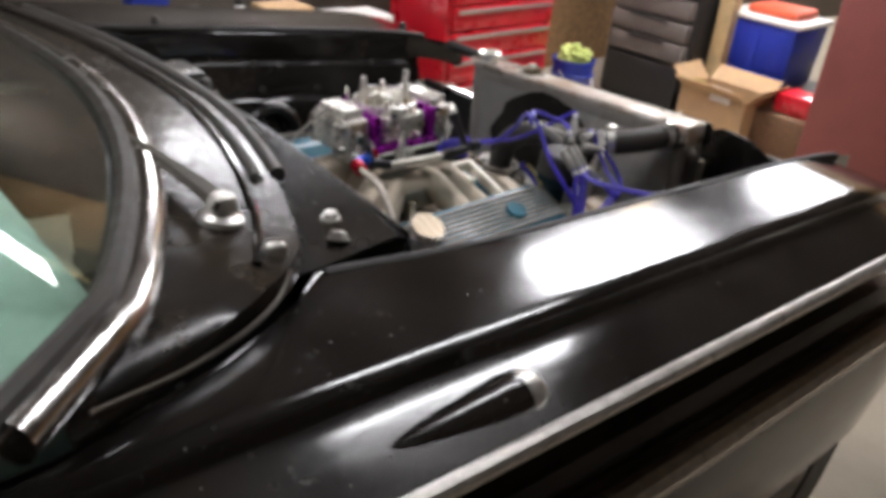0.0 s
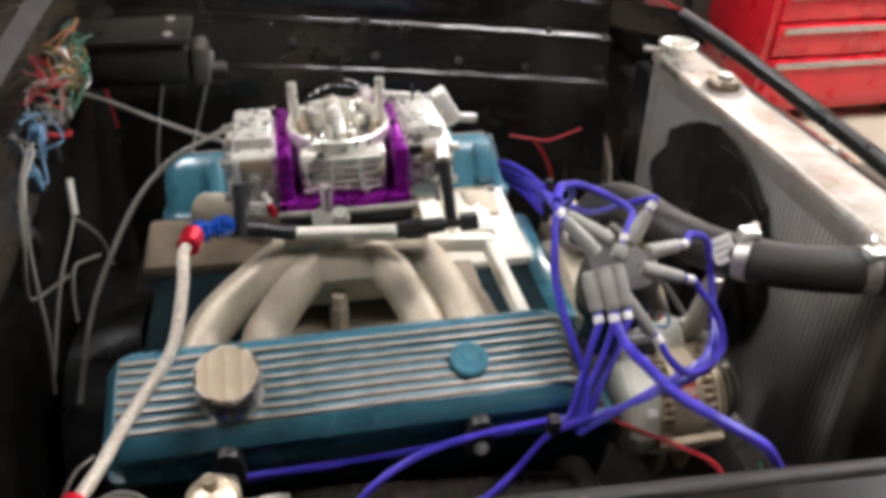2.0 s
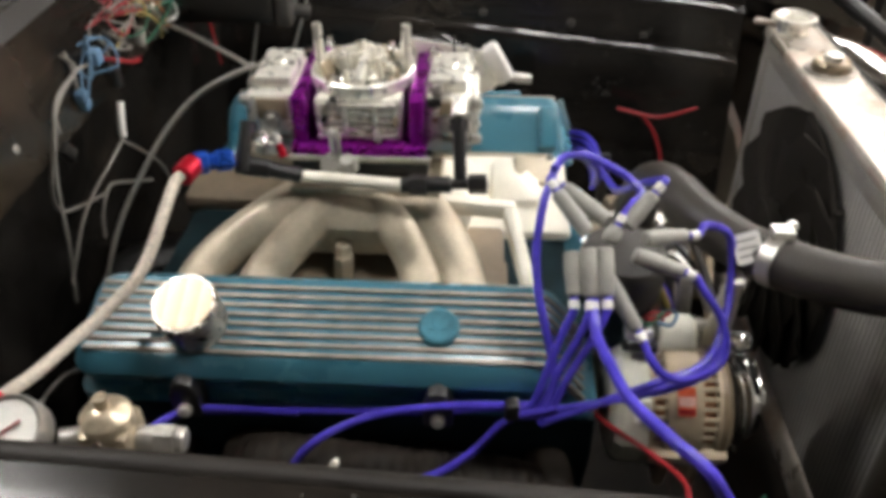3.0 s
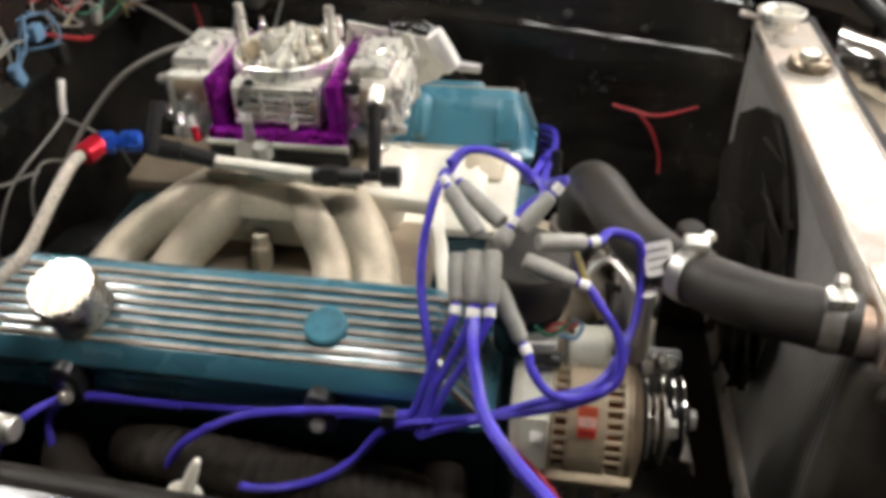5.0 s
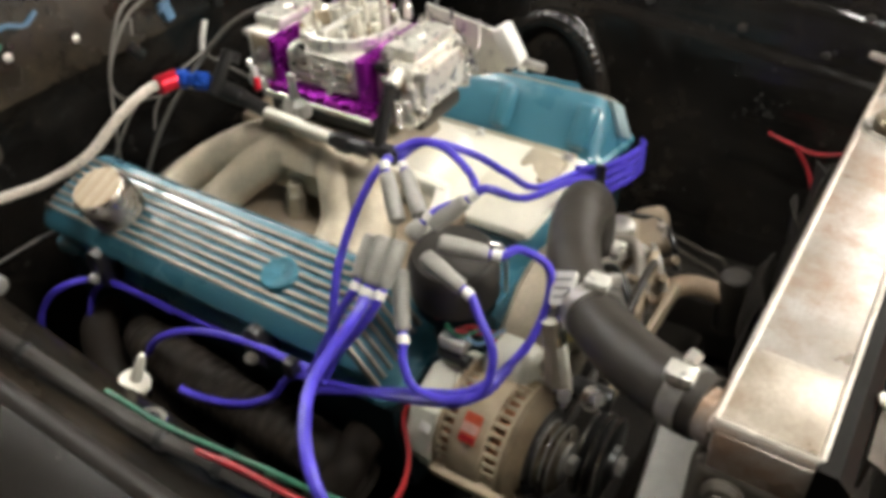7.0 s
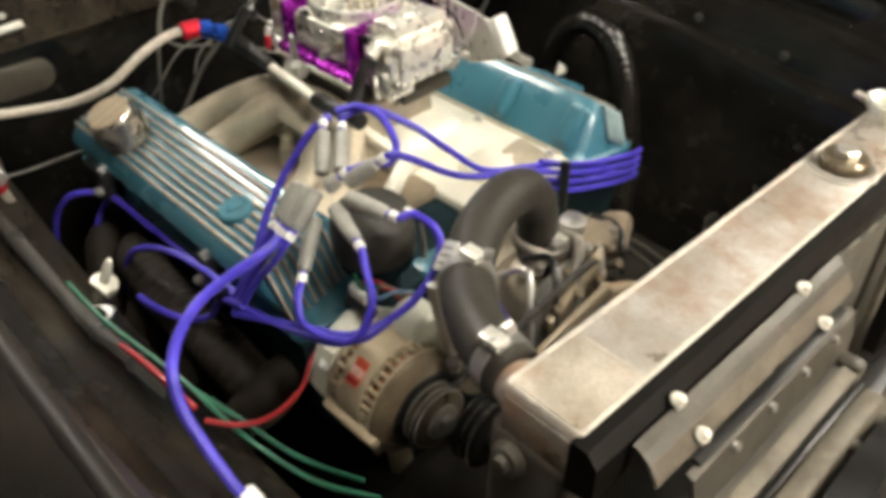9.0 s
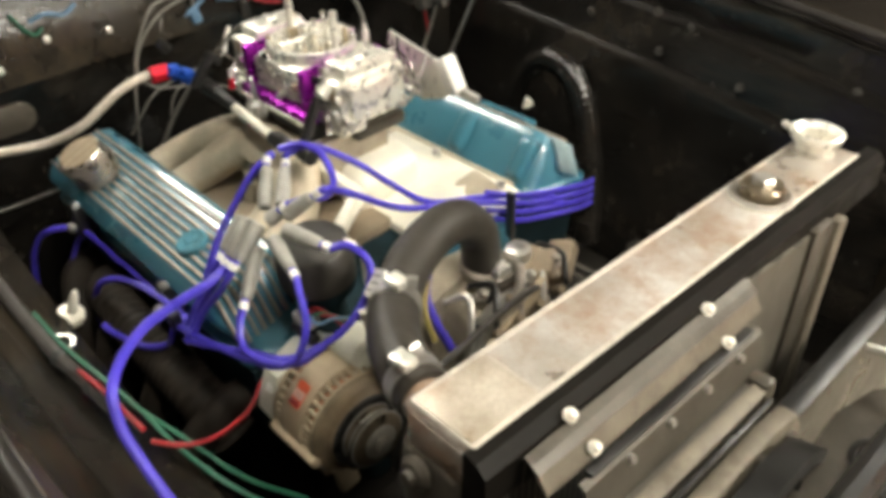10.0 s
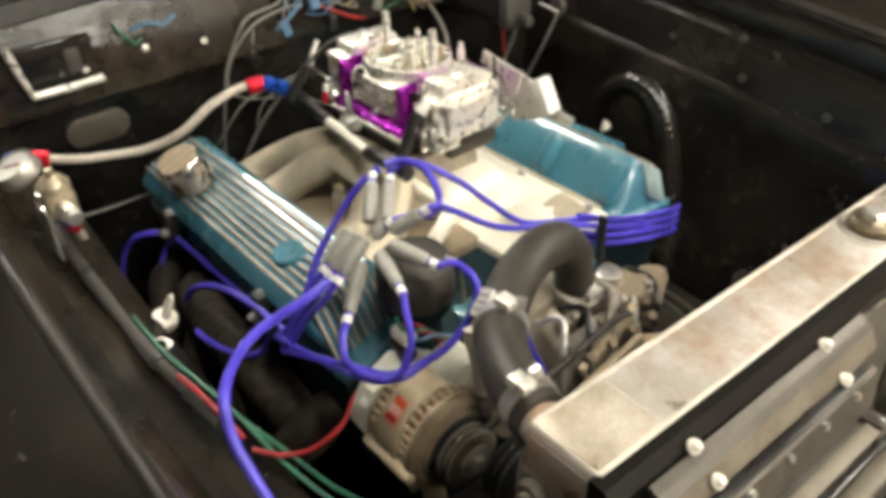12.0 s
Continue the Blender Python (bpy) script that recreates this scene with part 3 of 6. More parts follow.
secs = []
for i in range(11):
    u = i / 10
    row = []
    for j in range(41):
        y = lerp(-.69, .69, j / 40)
        a = abs(y)
        xf, xb = cowl_front(a), cowl_back(a)
        x = lerp(xf, min(xb, xf - .012), u)
        z = 1.108 + .020 * u ** .8 - .018 * (a / .69) ** 3
        if i == 0:
            z -= .020
        elif i == 1:
            x = xf - .006
        row.append((x, wide(y), z))
    secs.append(row)
part("cowl_panel", loft(secs, .003), COWL, car, "dusty black cowl panel with brown sheen painted in, before the windscreen")
secs = []
for i in range(6):
    row = []
    for j in range(33):
        y = lerp(-.527, .527, j / 32)
        xf = cowl_front(abs(y)) - .02
        x = lerp(-.392, min(xf, -.41), i / 5)
        row.append((x, wide(y), (1.066, 1.086, 1.084, 1.080, 1.077, 1.075)[i] - .026 * (abs(y) / .527) ** 3))
    secs.append(row)
part("cowl_ledge", loft(secs[1:], .003), COWL, car, "gloss black ledge along the back of the engine bay")
# Front rows split off in a matt dark finish so that they show no gleam.
part("ledge_lip", loft(secs[:2], .003), LIP, car, "front lip of the ledge in a matt dark finish against glare")
for s in (-1, 1):
    # The broad strip's highlight is put into its greyer rubber.
    for off, r, end, z, m, name, lab in ((-.001, .011, .385, 1.108, RUBBER_GREY, "weatherstrip", "broad rubber weatherstrip, greyer for its highlight"), (-.032, .008, .392, 1.113, RUBBER, "weatherstrip", "narrow black rubber weatherstrip"), (-.050, .005, .57, 1.117, PAINT, "cowl_ridge", "raised gloss ridge along the cowl edge")):
        pts = [(cowl_front(a) + off, wide(s * a), z - .018 * (a / .69) ** 3) for a in (0, end * .2, end * .4, end * .6, end * .8, end * .93, end)]
        part(name, tube(pts, r, 10), m, car, lab)
    b = box((cowl_front(.565) - .026, wide(s * .555), 1.104), (.026, .020, .030), .0095, rot=(0, 0, s * 30), seg=4)
    part("cowl_corner", b, STEEL, car, "worn bright corner cap of the cowl")
    b = hexbolt((-.480, wide(s * .452), 1.064), (0, 0, 1), .009, .010)
    part("hinge_bolt", b, STEEL, car, "bright hinge bolt")
    b = hexbolt((-.500, wide(s * .496), 1.060), (.3, -s * .3, 1), .0105, .010)
    part("hinge_bolt", b, STEEL, car, "bright hinge bolt")
    # Thin grey tube draws the highlight along the edge of the cowl.
    pts = [(-.618, wide(s * .582), 1.096), (-.660, wide(s * .628), 1.100), (-.712, wide(s * .662), 1.103), (-.782, wide(s * .686), 1.104), (-.86, wide(s * .697), 1.106)]
    part("cowl_seam", tube(pts, .0024, 8, 5), GREY_ALLOY, car, "thin pale line drawn as the cowl seam's highlight")
    # wiper pivot and the arm that leans back to the glass
    px, py, pz = -.640, wide(s * .478), 1.118
    piv = part("wiper_pivot", lathe([(.026, 0), (.025, .006), (.017, .011), (.016, .024), (.012, .030), (.0, .031)], (px, py, pz - .004), (.15, 0, 1), 22, closed=False), STEEL, car, "bright chrome wiper pivot")
    arm = loft([[(x, py - s * d, z + k * .004) for k, x in ((-1, x0 - w), (1, x0 - w * .7), (1, x0 + w * .7), (-1, x0 + w))] for x0, d, z, w in ((px, -.012, pz + .020, .013), (px, .03, pz + .022, .012), (px - .006, .11, pz + .024, .009), (px - .020, .21, pz + .030, .006))], closed=True, caps=True)
    part("wiper_arm", arm, GREY_ALLOY, piv, "dull bright wiper arm")


def trim_path(y_end=.70, lift=0.0, back=0.0, n=40):
    out = []
    for j in range(n + 1):
        y = lerp(-y_end, y_end, j / n)
        a = abs(y) / .70
        x = -.605 - .5 * y * y - .5 * max(0, abs(y) - .6) - back
        out.append(V(x, wide(y), 1.132 + lift - .012 * a ** 2))
    return out


part("windscreen_trim", tube(trim_path(.715), .019, 12, smooth=False), CHROME, car, "bright metal trim round the windscreen base")
part("windscreen_seal", tube(trim_path(.71, .012, .022), .014, 8, smooth=False), RUBBER, car, "black rubber windscreen seal")
rows = []
for k in range(7):
    rows.append([V(p.x - .025 - k * .085 * (1 - .3 * abs(p.y) ** 2), p.y * (1 - .02 * k), p.z + .01 + k * .075) for p in trim_path(.70)])
glass = part("windscreen", loft(rows, .004), GLASS, car, "curved greenish windscreen glass")
glass.visible_shadow = False
# roof, dash and seat back close the cabin behind the glass
part("roof", loft([[(x, .015 + y, 1.56 - .06 * abs(y) ** 2) for y in (-.55, -.3, 0, .3, .55, .8)] for x in (-1.15, -1.6, -2.3)], .01), PAINT, car, "black roof panel")
# Pale mottled green stands in for reflections on the windscreen.
part("dashboard", box((-1.02, .13, 1.0), (.50, 1.5, .17), .05), mat("dash_reflection_vinyl", (.34, .43, .37), .35, 0, .3, 6, 300, bump=.2, spots=.6, spot_color=(.10, .16, .12), spot_scale=5), car, "dashboard whose mottled grey green stands in for glass reflections")
part("seat_back", box((-1.7, .13, .85), (.2, 1.45, .6), .07), mat("seat_vinyl", (.22, .28, .23), .55, 0, .3, 20, 300, bump=.2), car, "grey green bench seat back")
for s in (-1, 1):
    part("windscreen_pillar", tube([(-.93, wide(s * .70), 1.12), (-1.0, wide(s * .67), 1.25), (-1.15, wide(s * .58), 1.53)], .022), CHROME, car, "bright windscreen pillar")
# firewall
part("firewall", plate([(-.53, .40), (.79, .40), (.79, 1.05), (.73, 1.068), (-.47, 1.068), (-.53, 1.05)], .006, (-.424, 0, 0), "x"), PAINT_DULL, car, "black firewall behind the engine")
secs = [[(x, y, z) for x, z in ((-.420, 1.064), (-.4185, 1.060), (-.402, .990), (-.386, .926), (-.387, .919), (-.420, .912))] for y in (-.528, -.2, .1, .4, .73)]
part("firewall_band", loft(secs, .003), COWL, car, "sloping dusty black band along the top of the firewall")


def apron(side):
    """The inner fender panel, a stepped sheet from the lip down to the frame."""
    if side < 0:
        prof = [(.553, -.012), (.530, -.04), (.517, -.14), (.484, -.175), (.475, -.21), (.435, -.235), (.405, -.245), (.385, -.26), (.375, -.34), (.37, -.64)]
    else:
        prof = [(.773, -.012), (.768, -.022), (.766, -.030), (.764, -.086), (.760, -.094), (.744, -.101), (.740, -.108), (.738, -.182), (.734, -.190), (.716, -.198), (.712, -.206), (.704, -.29), (.69, -.37), (.67, -.45), (.655, -.62)]
    secs = []
    for i in range(19):
        x = lerp(-.42, .64, i / 18)
        bow = .02 * math.sin((x + .4) * 3)
        secs.append([(x, side * (y + (bow if 0 < j < len(prof) - 1 else 0)), zf(x, side) + dz) for j, (y, dz) in enumerate(prof)])
    part("inner_fender", loft(secs, .003), COWL if side < 0 else PAINT_DULL, car, "dusty black inner fender panel")


apron(-1), apron(1)
# Tubes laid on the far panel's steps, added to catch thin highlight lines.
for dy, dz, r in ((.752, -.0975, .0045), (.728, -.194, .0045), (.767, -.026, .0035)):
    pts = [(lerp(-.41, .62, k / 24), dy - .003 + .02 * math.sin((lerp(-.41, .62, k / 24) + .4) * 3), zf(lerp(-.41, .62, k / 24), 1) + dz + .0012 * math.sin(k * 2.3)) for k in range(25)]
    part("panel_ridge", tube(pts, r, 8, 2), PAINT, car, "thin glossy ridge added to catch highlights along the inner fender")
for x in (.647, -.15):
    part("hood_bumper", lathe([(.012, 0), (.012, .012), (.008, .022), (0, .023)], (x, .80, zf(x, 1) - .002), (0, 0, 1), 14, closed=False), RUBBER_GREY, car, "grey rubber hood bumper")
for x, y, z in ((-.20, .757, .86), (-.05, .755, .84), (.12, .752, .80), (.30, .75, .78), (.45, .748, .76), (.50, .76, .83), (.1, .765, .87)):
    part("panel_bolt", hexbolt((x, y, z), (0, -1, .1), .007, .006), RUBBER_GREY, car, "dusty black panel bolt")
# core support and front frame
part("core_support", box((.735, .13, .60), (.03, 1.28, .30), .008), BLACK, car, "black core support panel")
part("frame_rail", box((.15, -.36, .42), (1.3, .08, .12), .01), PAN_BLACK, car)
part("frame_rail", box((.15, .39, .42), (1.3, .08, .12), .01), PAN_BLACK, car)
part("crossmember", box((.35, .015, .36), (.16, .9, .10), .02), PAN_BLACK, car)
part("floor_pan", box((-.9, .015, .36), (1.2, 1.5, .03)), BLACK, car)
# Added sheet hides the lit floor so that the bay's bottom stays dark.
part("splash_pan", box((.17, .12, .33), (1.16, 1.27, .02)), PAN_BLACK, car, "black pan added to keep the bay's bottom dark")
for s in (-1, 1):
    w = part("wheel", lathe([(.0, -.09), (.17, -.09), (.19, -.10), (.31, -.10), (.33, -.07), (.33, .07), (.31, .10), (.19, .10), (.17, .06), (0, .05)], (.42, (-.68 if s < 0 else .925), FLOOR + .33), (0, s, 0), 32, closed=False), RUBBER, car, "black tyre")
    part("rim", lathe([(0, .0), (.17, .0), (.185, .06), (.18, .075), (.15, .04), (0, .045)], (.42, (-.70 if s < 0 else .945), FLOOR + .33), (0, s, 0), 28, closed=False), STEEL, w)
part("rear_body", box((-2.6, .015, .72), (.8, 1.6, .70), .1), PAINT, car, "black rear body")
b = plate([(-.42, .99), (-.42, .795), (.0, .79), (.09, .785), (.15, .798), (.18, .82), (.18, .99)], .006, (0, 0, 0), "z", .002)
b.transform(Matrix(((0, 1, 0, 0), (1, 0, 0, 0), (0, 0, 1, 0), (0, 0, 0, 1))))
b.transform(Matrix.Translation((.89, 0, .785)) @ Matrix.Rotation(math.radians(6), 4, "Y") @ Matrix.Translation((-.89, 0, 0)))
bmesh.ops.reverse_faces(b, faces=b.faces[:])
lp = part("latch_panel", b, GREY_ALLOY, car, "dull grey latch panel at the nose")
# Black disc set on the panel paints the darkness of a hole.
part("latch_hole", lathe([(.034, -.004), (.036, .002), (.030, .004), (.028, .0), (0, .0)], (.852, .055, .798), (.1, 0, 1), 24, closed=False), BLACK, lp, "black disc drawn as the latch hole's shade")
part("latch_lever", tube([(.775, .16, .84), (.80, .17, .835), (.83, .165, .825)], .004, 8), STEEL, car, "thin steel latch lever")
part("header_bar", tube([(.80, -.50, .86), (.84, -.3, .845), (.85, .1, .84), (.84, .5, .845), (.80, .74, .86)], .016, 10), BLACK, car, "black header bar across the nose")
b = plate([(-.50, .60), (-.26, .60), (-.22, .885), (-.27, .905), (-.345, .897), (-.40, .872), (-.47, .82), (-.50, .80)], .01, (.785, 0, 0), "x")
part("nose_wing", b, PAINT_DULL, car, "black upright panel between the radiator and the fender")
part("front_bumper", tube([(.90, -.82, .60), (1.04, -.66, .58), (1.10, .12, .58), (1.04, .90, .58), (.90, 1.06, .60)], .055, 12), CHROME, car, "chrome front bumper")


# ---- engine ----
engine = thing("engine", (0, 0, .36), "teal painted V8 engine with cast aluminium intake in the bay", "engine")
part("block", box((0, 0, .60), (.56, .30, .34), .02), TEAL_SHADE, engine, "teal engine block, darkened for the shade round it")
part("front_rail", box((.262, .02, .748), (.040, .26, .050), .010), TEAL, engine, "teal front rail of the block")
part("timing_cover", lathe([(.0, 0), (.12, 0), (.13, .01), (.12, .05), (.05, .06), (0, .06)], (.28, 0, .66), (1, 0, 0), 24, closed=False), CAST, engine, "cast alloy timing cover")
part("bellhousing", lathe([(.15, 0), (.17, .05), (.18, .10), (.0, .10)], (-.39, 0, .56), (1, 0, 0), 28, closed=False), BLACK, engine)
XR, XF = -.272, .262


def head(side):
    dy = .035 if side > 0 else 0
    prof = [(.12, .70), (.165, .755), (.17, .768), (.286, .758), (.284, .70), (.26, .60), (.16, .60)]
    b = loft([[(x, side * y + dy, z + dy * .2) for y, z in prof] for x in (XR - .0, XF)], closed=True, caps=True)
    part("cylinder_head", b, TEAL_SHADE, engine, "teal cylinder head, darkened for shade")


head(-1), head(1)


def valve_cover(side):
    """The cover's finned face leans outwards; the inner wall rises to a ridge."""
    t = thing("valve_cover", (0, side * .25, .76), "teal painted valve cover with bare metal fins on top", "valve cover", "valve covers")
    near = side < 0
    cr, cf = (-.292, .232) if near else (XR, .278)
    # (inner y, outer y, inner z, outer z) ring by ring, bottom to top
    if near:
        rings = ((.162, .290, .772, .763), (.162, .290, .780, .771), (.168, .280, .783, .775), (.170, .281, .792, .785), (.174, .292, .818, .799), (.180, .299, .846, .811), (.187, .297, .857, .823), (.196, .289, .861, .834))
    else:
        rings = ((.196, .345, .774, .752), (.196, .345, .782, .760), (.204, .338, .786, .764), (.208, .338, .792, .770), (.226, .340, .812, .784), (.240, .338, .834, .796), (.254, .332, .848, .806), (.266, .322, .854, .816))
    inset = ((-.002, .020), (-.002, .020), (.004, .022), (.004, .022), (.002, .024), (.004, .024), (.010, .024), (.018, .020))

    # the near cover's front end slopes forward to its flange
    fronts = (.264, .264, .258, .252, .240, .226, .213, .203) if near else (.270, .270, .264, .262, .258, .253, .247, .240)

    def ring(y0, y1, za, zb, d, r, x1):
        x0, pts = cr + d, []
        for (cx, cy_, a0) in ((x1 - r, y1 - r, 0), (x0 + r, y1 - r, 90), (x0 + r, y0 + r, 180), (x1 - r, y0 + r, 270)):
            for i in range(5):
                a = radians(a0 + 90 * i / 4)
                x, y = cx + r * math.cos(a), cy_ + r * math.sin(a)
                pts.append((x, side * y, lerp(za, zb, (y - y0) / (y1 - y0))))
        return pts
    part("shell", loft([ring(*a, *b, c) for a, b, c in zip(rings, inset, fronts)], closed=True, caps=True), TEAL, t)
    yi, yo, zi, zo = rings[-1]
    lean = math.degrees(math.atan2(zi - zo, yo - yi))
    n = 8
    for i in range(n):
        y = lerp(yi + .011, yo - .004, i / (n - 1))
        z = lerp(zi, zo, (y - yi) / (yo - yi)) + .001
        part("fin", box(((cr + .02 + fronts[-1]) / 2, side * y, z - .0012), (fronts[-1] - cr - .02, .0052, .0078), .0012, rot=(side * -lean, 0, 0)), FIN, t, "bare metal fin")
        # each fin runs down the front end
        if near:
            part("fin", box((.2255, side * y, z - .0245), (.0080, .0050, .064), .0014, rot=(0, -41, 0)), FIN, t, "bare metal fin")
        else:
            part("fin", box((.2555, side * y, z - .0285), (.0090, .0030, .054), .0010, rot=(0, -19, 0)), TEAL_PALE, t, "bare metal fin")
    ym = lerp(yi, yo, .58)
    part("emblem", lathe([(.0, 0), (.0215, 0), (.0215, .009), (.019, .011), (.017, .0105), (.0, .0105)], (.096, side * ym, lerp(zi, zo, .58) - .001), (0, side * math.sin(radians(lean)), math.cos(radians(lean))), 24, closed=False), TEAL_SATIN, t, "round teal emblem boss")
    em_n = V(0, side * math.sin(radians(lean)), math.cos(radians(lean)))
    em_c = V(.096, side * ym, lerp(zi, zo, .58) - .001) + em_n * .0105
    em = [(math.cos(2 * math.pi * k / 12) * (.011 if k % 2 else .0055), math.sin(2 * math.pi * k / 12) * (.011 if k % 2 else .0055)) for k in range(12)]
    b = plate(em, .0012, (0, 0, 0))
    bmesh.ops.transform(b, matrix=frame_to(em_c, em_n), verts=b.verts)
    part("emblem_mark", b, TEAL_SATIN, t, "raised star shaped mark")
    for x in (-.165, .098):
        yb, zb = rings[0][1], rings[0][3] + .022
        clip = plate([(-.015, -.026), (.015, -.026), (.016, .004), (.010, .022), (0, .026), (-.010, .022), (-.016, .004)], .026, (x, -(yb + .022) if side < 0 else yb - .010, zb + .006), "y", .003)
        part("hold_down_clip", clip, BLACK, t, "black hold down clip")
        part("clip_bolt", hexbolt((x, side * (yb + .024), zb - .006), (0, side, .55), .006, .009), STEEL, t, "bright clip bolt")
    return t


near_cover, far_cover = valve_cover(-1), valve_cover(1)
# a rib and a block either side of a recess on the far cover's inner wall, and a tab on its ridge
part("wall_rib", box((.104, .2305, .8210), (.026, .040, .066), .010, rot=(-39.4, 0, 0), seg=4), TEAL, far_cover, "raised rounded rib on the cover wall")
part("wall_rib", box((-.190, .2305, .8210), (.026, .040, .066), .010, rot=(-39.4, 0, 0), seg=4), TEAL, far_cover, "raised rounded rib on the cover wall")
part("wall_block", box((.229, .2325, .8195), (.030, .032, .066), .008, rot=(-39.4, 0, 0), seg=3), TEAL, far_cover, "raised front block on the cover wall")
part("tab", box((.150, .296, .842), (.075, .03, .012), .004, rot=(-30, 0, 0)), TEAL, far_cover)


TURNED = mat("turned_aluminium", (0.62, 0.58, 0.52), 0.24, 1.0, 0.2, 60, 400, bump=0.05)


def oil_cap():
    p, ax = V(-.157, -.256, .842), V(.02, -.37, .93).normalized()
    t = thing("oil_filler_cap", p, "polished aluminium oil filler cap on the finned cover", "filler cap")
    part("neck", lathe([(.026, 0), (.026, .012)], p, ax, 24), FIN, t)
    part("cap", lathe([(.030, 0), (.0335, .003), (.0335, .044), (.031, .048), (.0, .048)], p + ax * .008, ax, 32, closed=False), TURNED, t)
    part("brushed_top", lathe([(.0, 0), (.0295, 0), (.0295, .0008), (.0, .0008)], p + ax * .0562, ax, 32, closed=False), stripes("brushed_cap_top", (.50, .415, .305), (.38, .295, .20), 62, 0, .34, .5, soft=.45), t, "brushed warm top")


oil_cap()


# A darker, browner tan than the other castings, with brown spots.
VALLEY = mat("dark_tan_casting", (0.25, 0.195, 0.135), 0.6, 0.25, 0.3, 14, 220, bump=0.4, spots=0.5, spot_color=(0.14, 0.10, 0.06), spot_scale=16)


def intake():
    t = thing("intake_manifold", (0, 0, .77), "cast aluminium single plane intake manifold with curved runners", "intake manifold")
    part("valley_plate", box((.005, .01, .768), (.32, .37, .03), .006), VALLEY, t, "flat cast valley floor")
    sec = [[(sx * (hx) + ox, sy * hy + .01, z) for sx, sy in ((1, 1), (-1, 1), (-1, -1), (1, -1))] for ox, hx, hy, z in
           ((-.005, .085, .085, .80), (-.005, .088, .088, .845), (-.005, .082, .085, .872), (-.005, .080, .083, .888))]
    b = loft(sec, closed=True, caps=True)
    bmesh.ops.bevel(b, geom=b.edges[:], offset=.008, segments=2, affect="EDGES")
    part("plenum", b, CAST, t)
    # two pairs of broad runners a side fall from the plenum's skirt, with an arch and a small post between the near pairs
    near = (((-.070, -.040, .868), (-.125, -.070, .850), (-.190, -.112, .812), (-.215, -.185, .780)), ((-.045, -.045, .868), (-.085, -.078, .842), (-.122, -.118, .806), (-.140, -.185, .780)),
            ((.012, -.045, .868), (.040, -.076, .846), (.064, -.112, .812), (.076, -.185, .780)), ((.045, -.040, .868), (.082, -.072, .848), (.110, -.108, .814), (.128, -.185, .780)))
    far = (((-.07, .06, .866), (-.11, .092, .853), (-.16, .142, .820), (-.205, .21, .786)), ((-.04, .06, .866), (-.07, .092, .853), (-.11, .142, .820), (-.15, .21, .786)))
    for pts in near + far:
        part("runner", tube(pts, .0265, 16, 6, radius=lambda u: 1.16 - .22 * min(1, u * 1.4) + .10 * u), CAST, t, "broad cast runner")
    part("skirt", loft([[(x, y, z) for y, z in ((-.040, .892), (-.068, .886), (-.082, .872), (-.088, .852), (-.060, .846))] for x in (-.105, -.06, -.02, .03, .082)], closed=True, caps=True), CAST, t, "smooth cast skirt above the runners", 50)
    part("post", lathe([(.013, 0), (.013, .030), (.0105, .033), (.0105, .046), (.008, .048), (0, .048)], (-.034, -.090, .782), (.05, .1, 1), 6, closed=False), CAST, t, "small cast post in the arch")
    for s in (-1, 1):
        part("flange", box((.045, s * .187 + (.02 if s > 0 else 0), .768), (.38, .022, .045), .005, rot=(s * 25, 0, 0)), CAST, t)
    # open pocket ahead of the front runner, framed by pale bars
    part("pocket_floor", box((.120, -.105, .786), (.10, .13, .012), .003, rot=(-12, 4, 0)), VALLEY, t, "dark tan recessed floor")
    for p, q in (((.060, -.036, .860), (.170, -.038, .853)), ((.168, -.038, .853), (.206, -.170, .778))):
        p, q = V(*p), V(*q)
        bar = box((0, 0, 0), ((q - p).length + .012, .016, .022), .004)
        bmesh.ops.transform(bar, matrix=Matrix.Translation((p + q) / 2) @ (q - p).to_track_quat("X", "Z").to_matrix().to_4x4(), verts=bar.verts)
        part("pocket_bar", bar, CAST_PALE, t, "pale cast bar")
    part("water_crossover", box((.180, .128, .772), (.075, .125, .060), .020), CAST_PALE, t, "pale cast water passage")
    part("plenum_front", box((.085, .058, .812), (.075, .125, .070), .022, rot=(0, 14, 0), seg=4), CAST_PALE, t, "pale rounded front of the plenum")
    part("notch", box((.205, .150, .792), (.060, .060, .020), .010, rot=(8, 10, 0)), CAST, t, "tan notch beside the cover")
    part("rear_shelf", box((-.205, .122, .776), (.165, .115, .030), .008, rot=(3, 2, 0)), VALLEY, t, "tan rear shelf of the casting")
    part("front_pad", box((.11, .11, .776), (.29, .19, .022), .01, rot=(2, 0, 0)), CAST_PALE, t, "smooth pale cast pad")
    part("carburettor_flange", box((-.005, .02, .889), (.18, .17, .016), .005), CAST, t)
    for x in (-.2, -.07, .06, .2):
        for s in (-1, 1):
            part("bolt", hexbolt((x + .03, s * .178, .797), (0, s * .4, .9), .006, .009), STEEL, t)


intake()


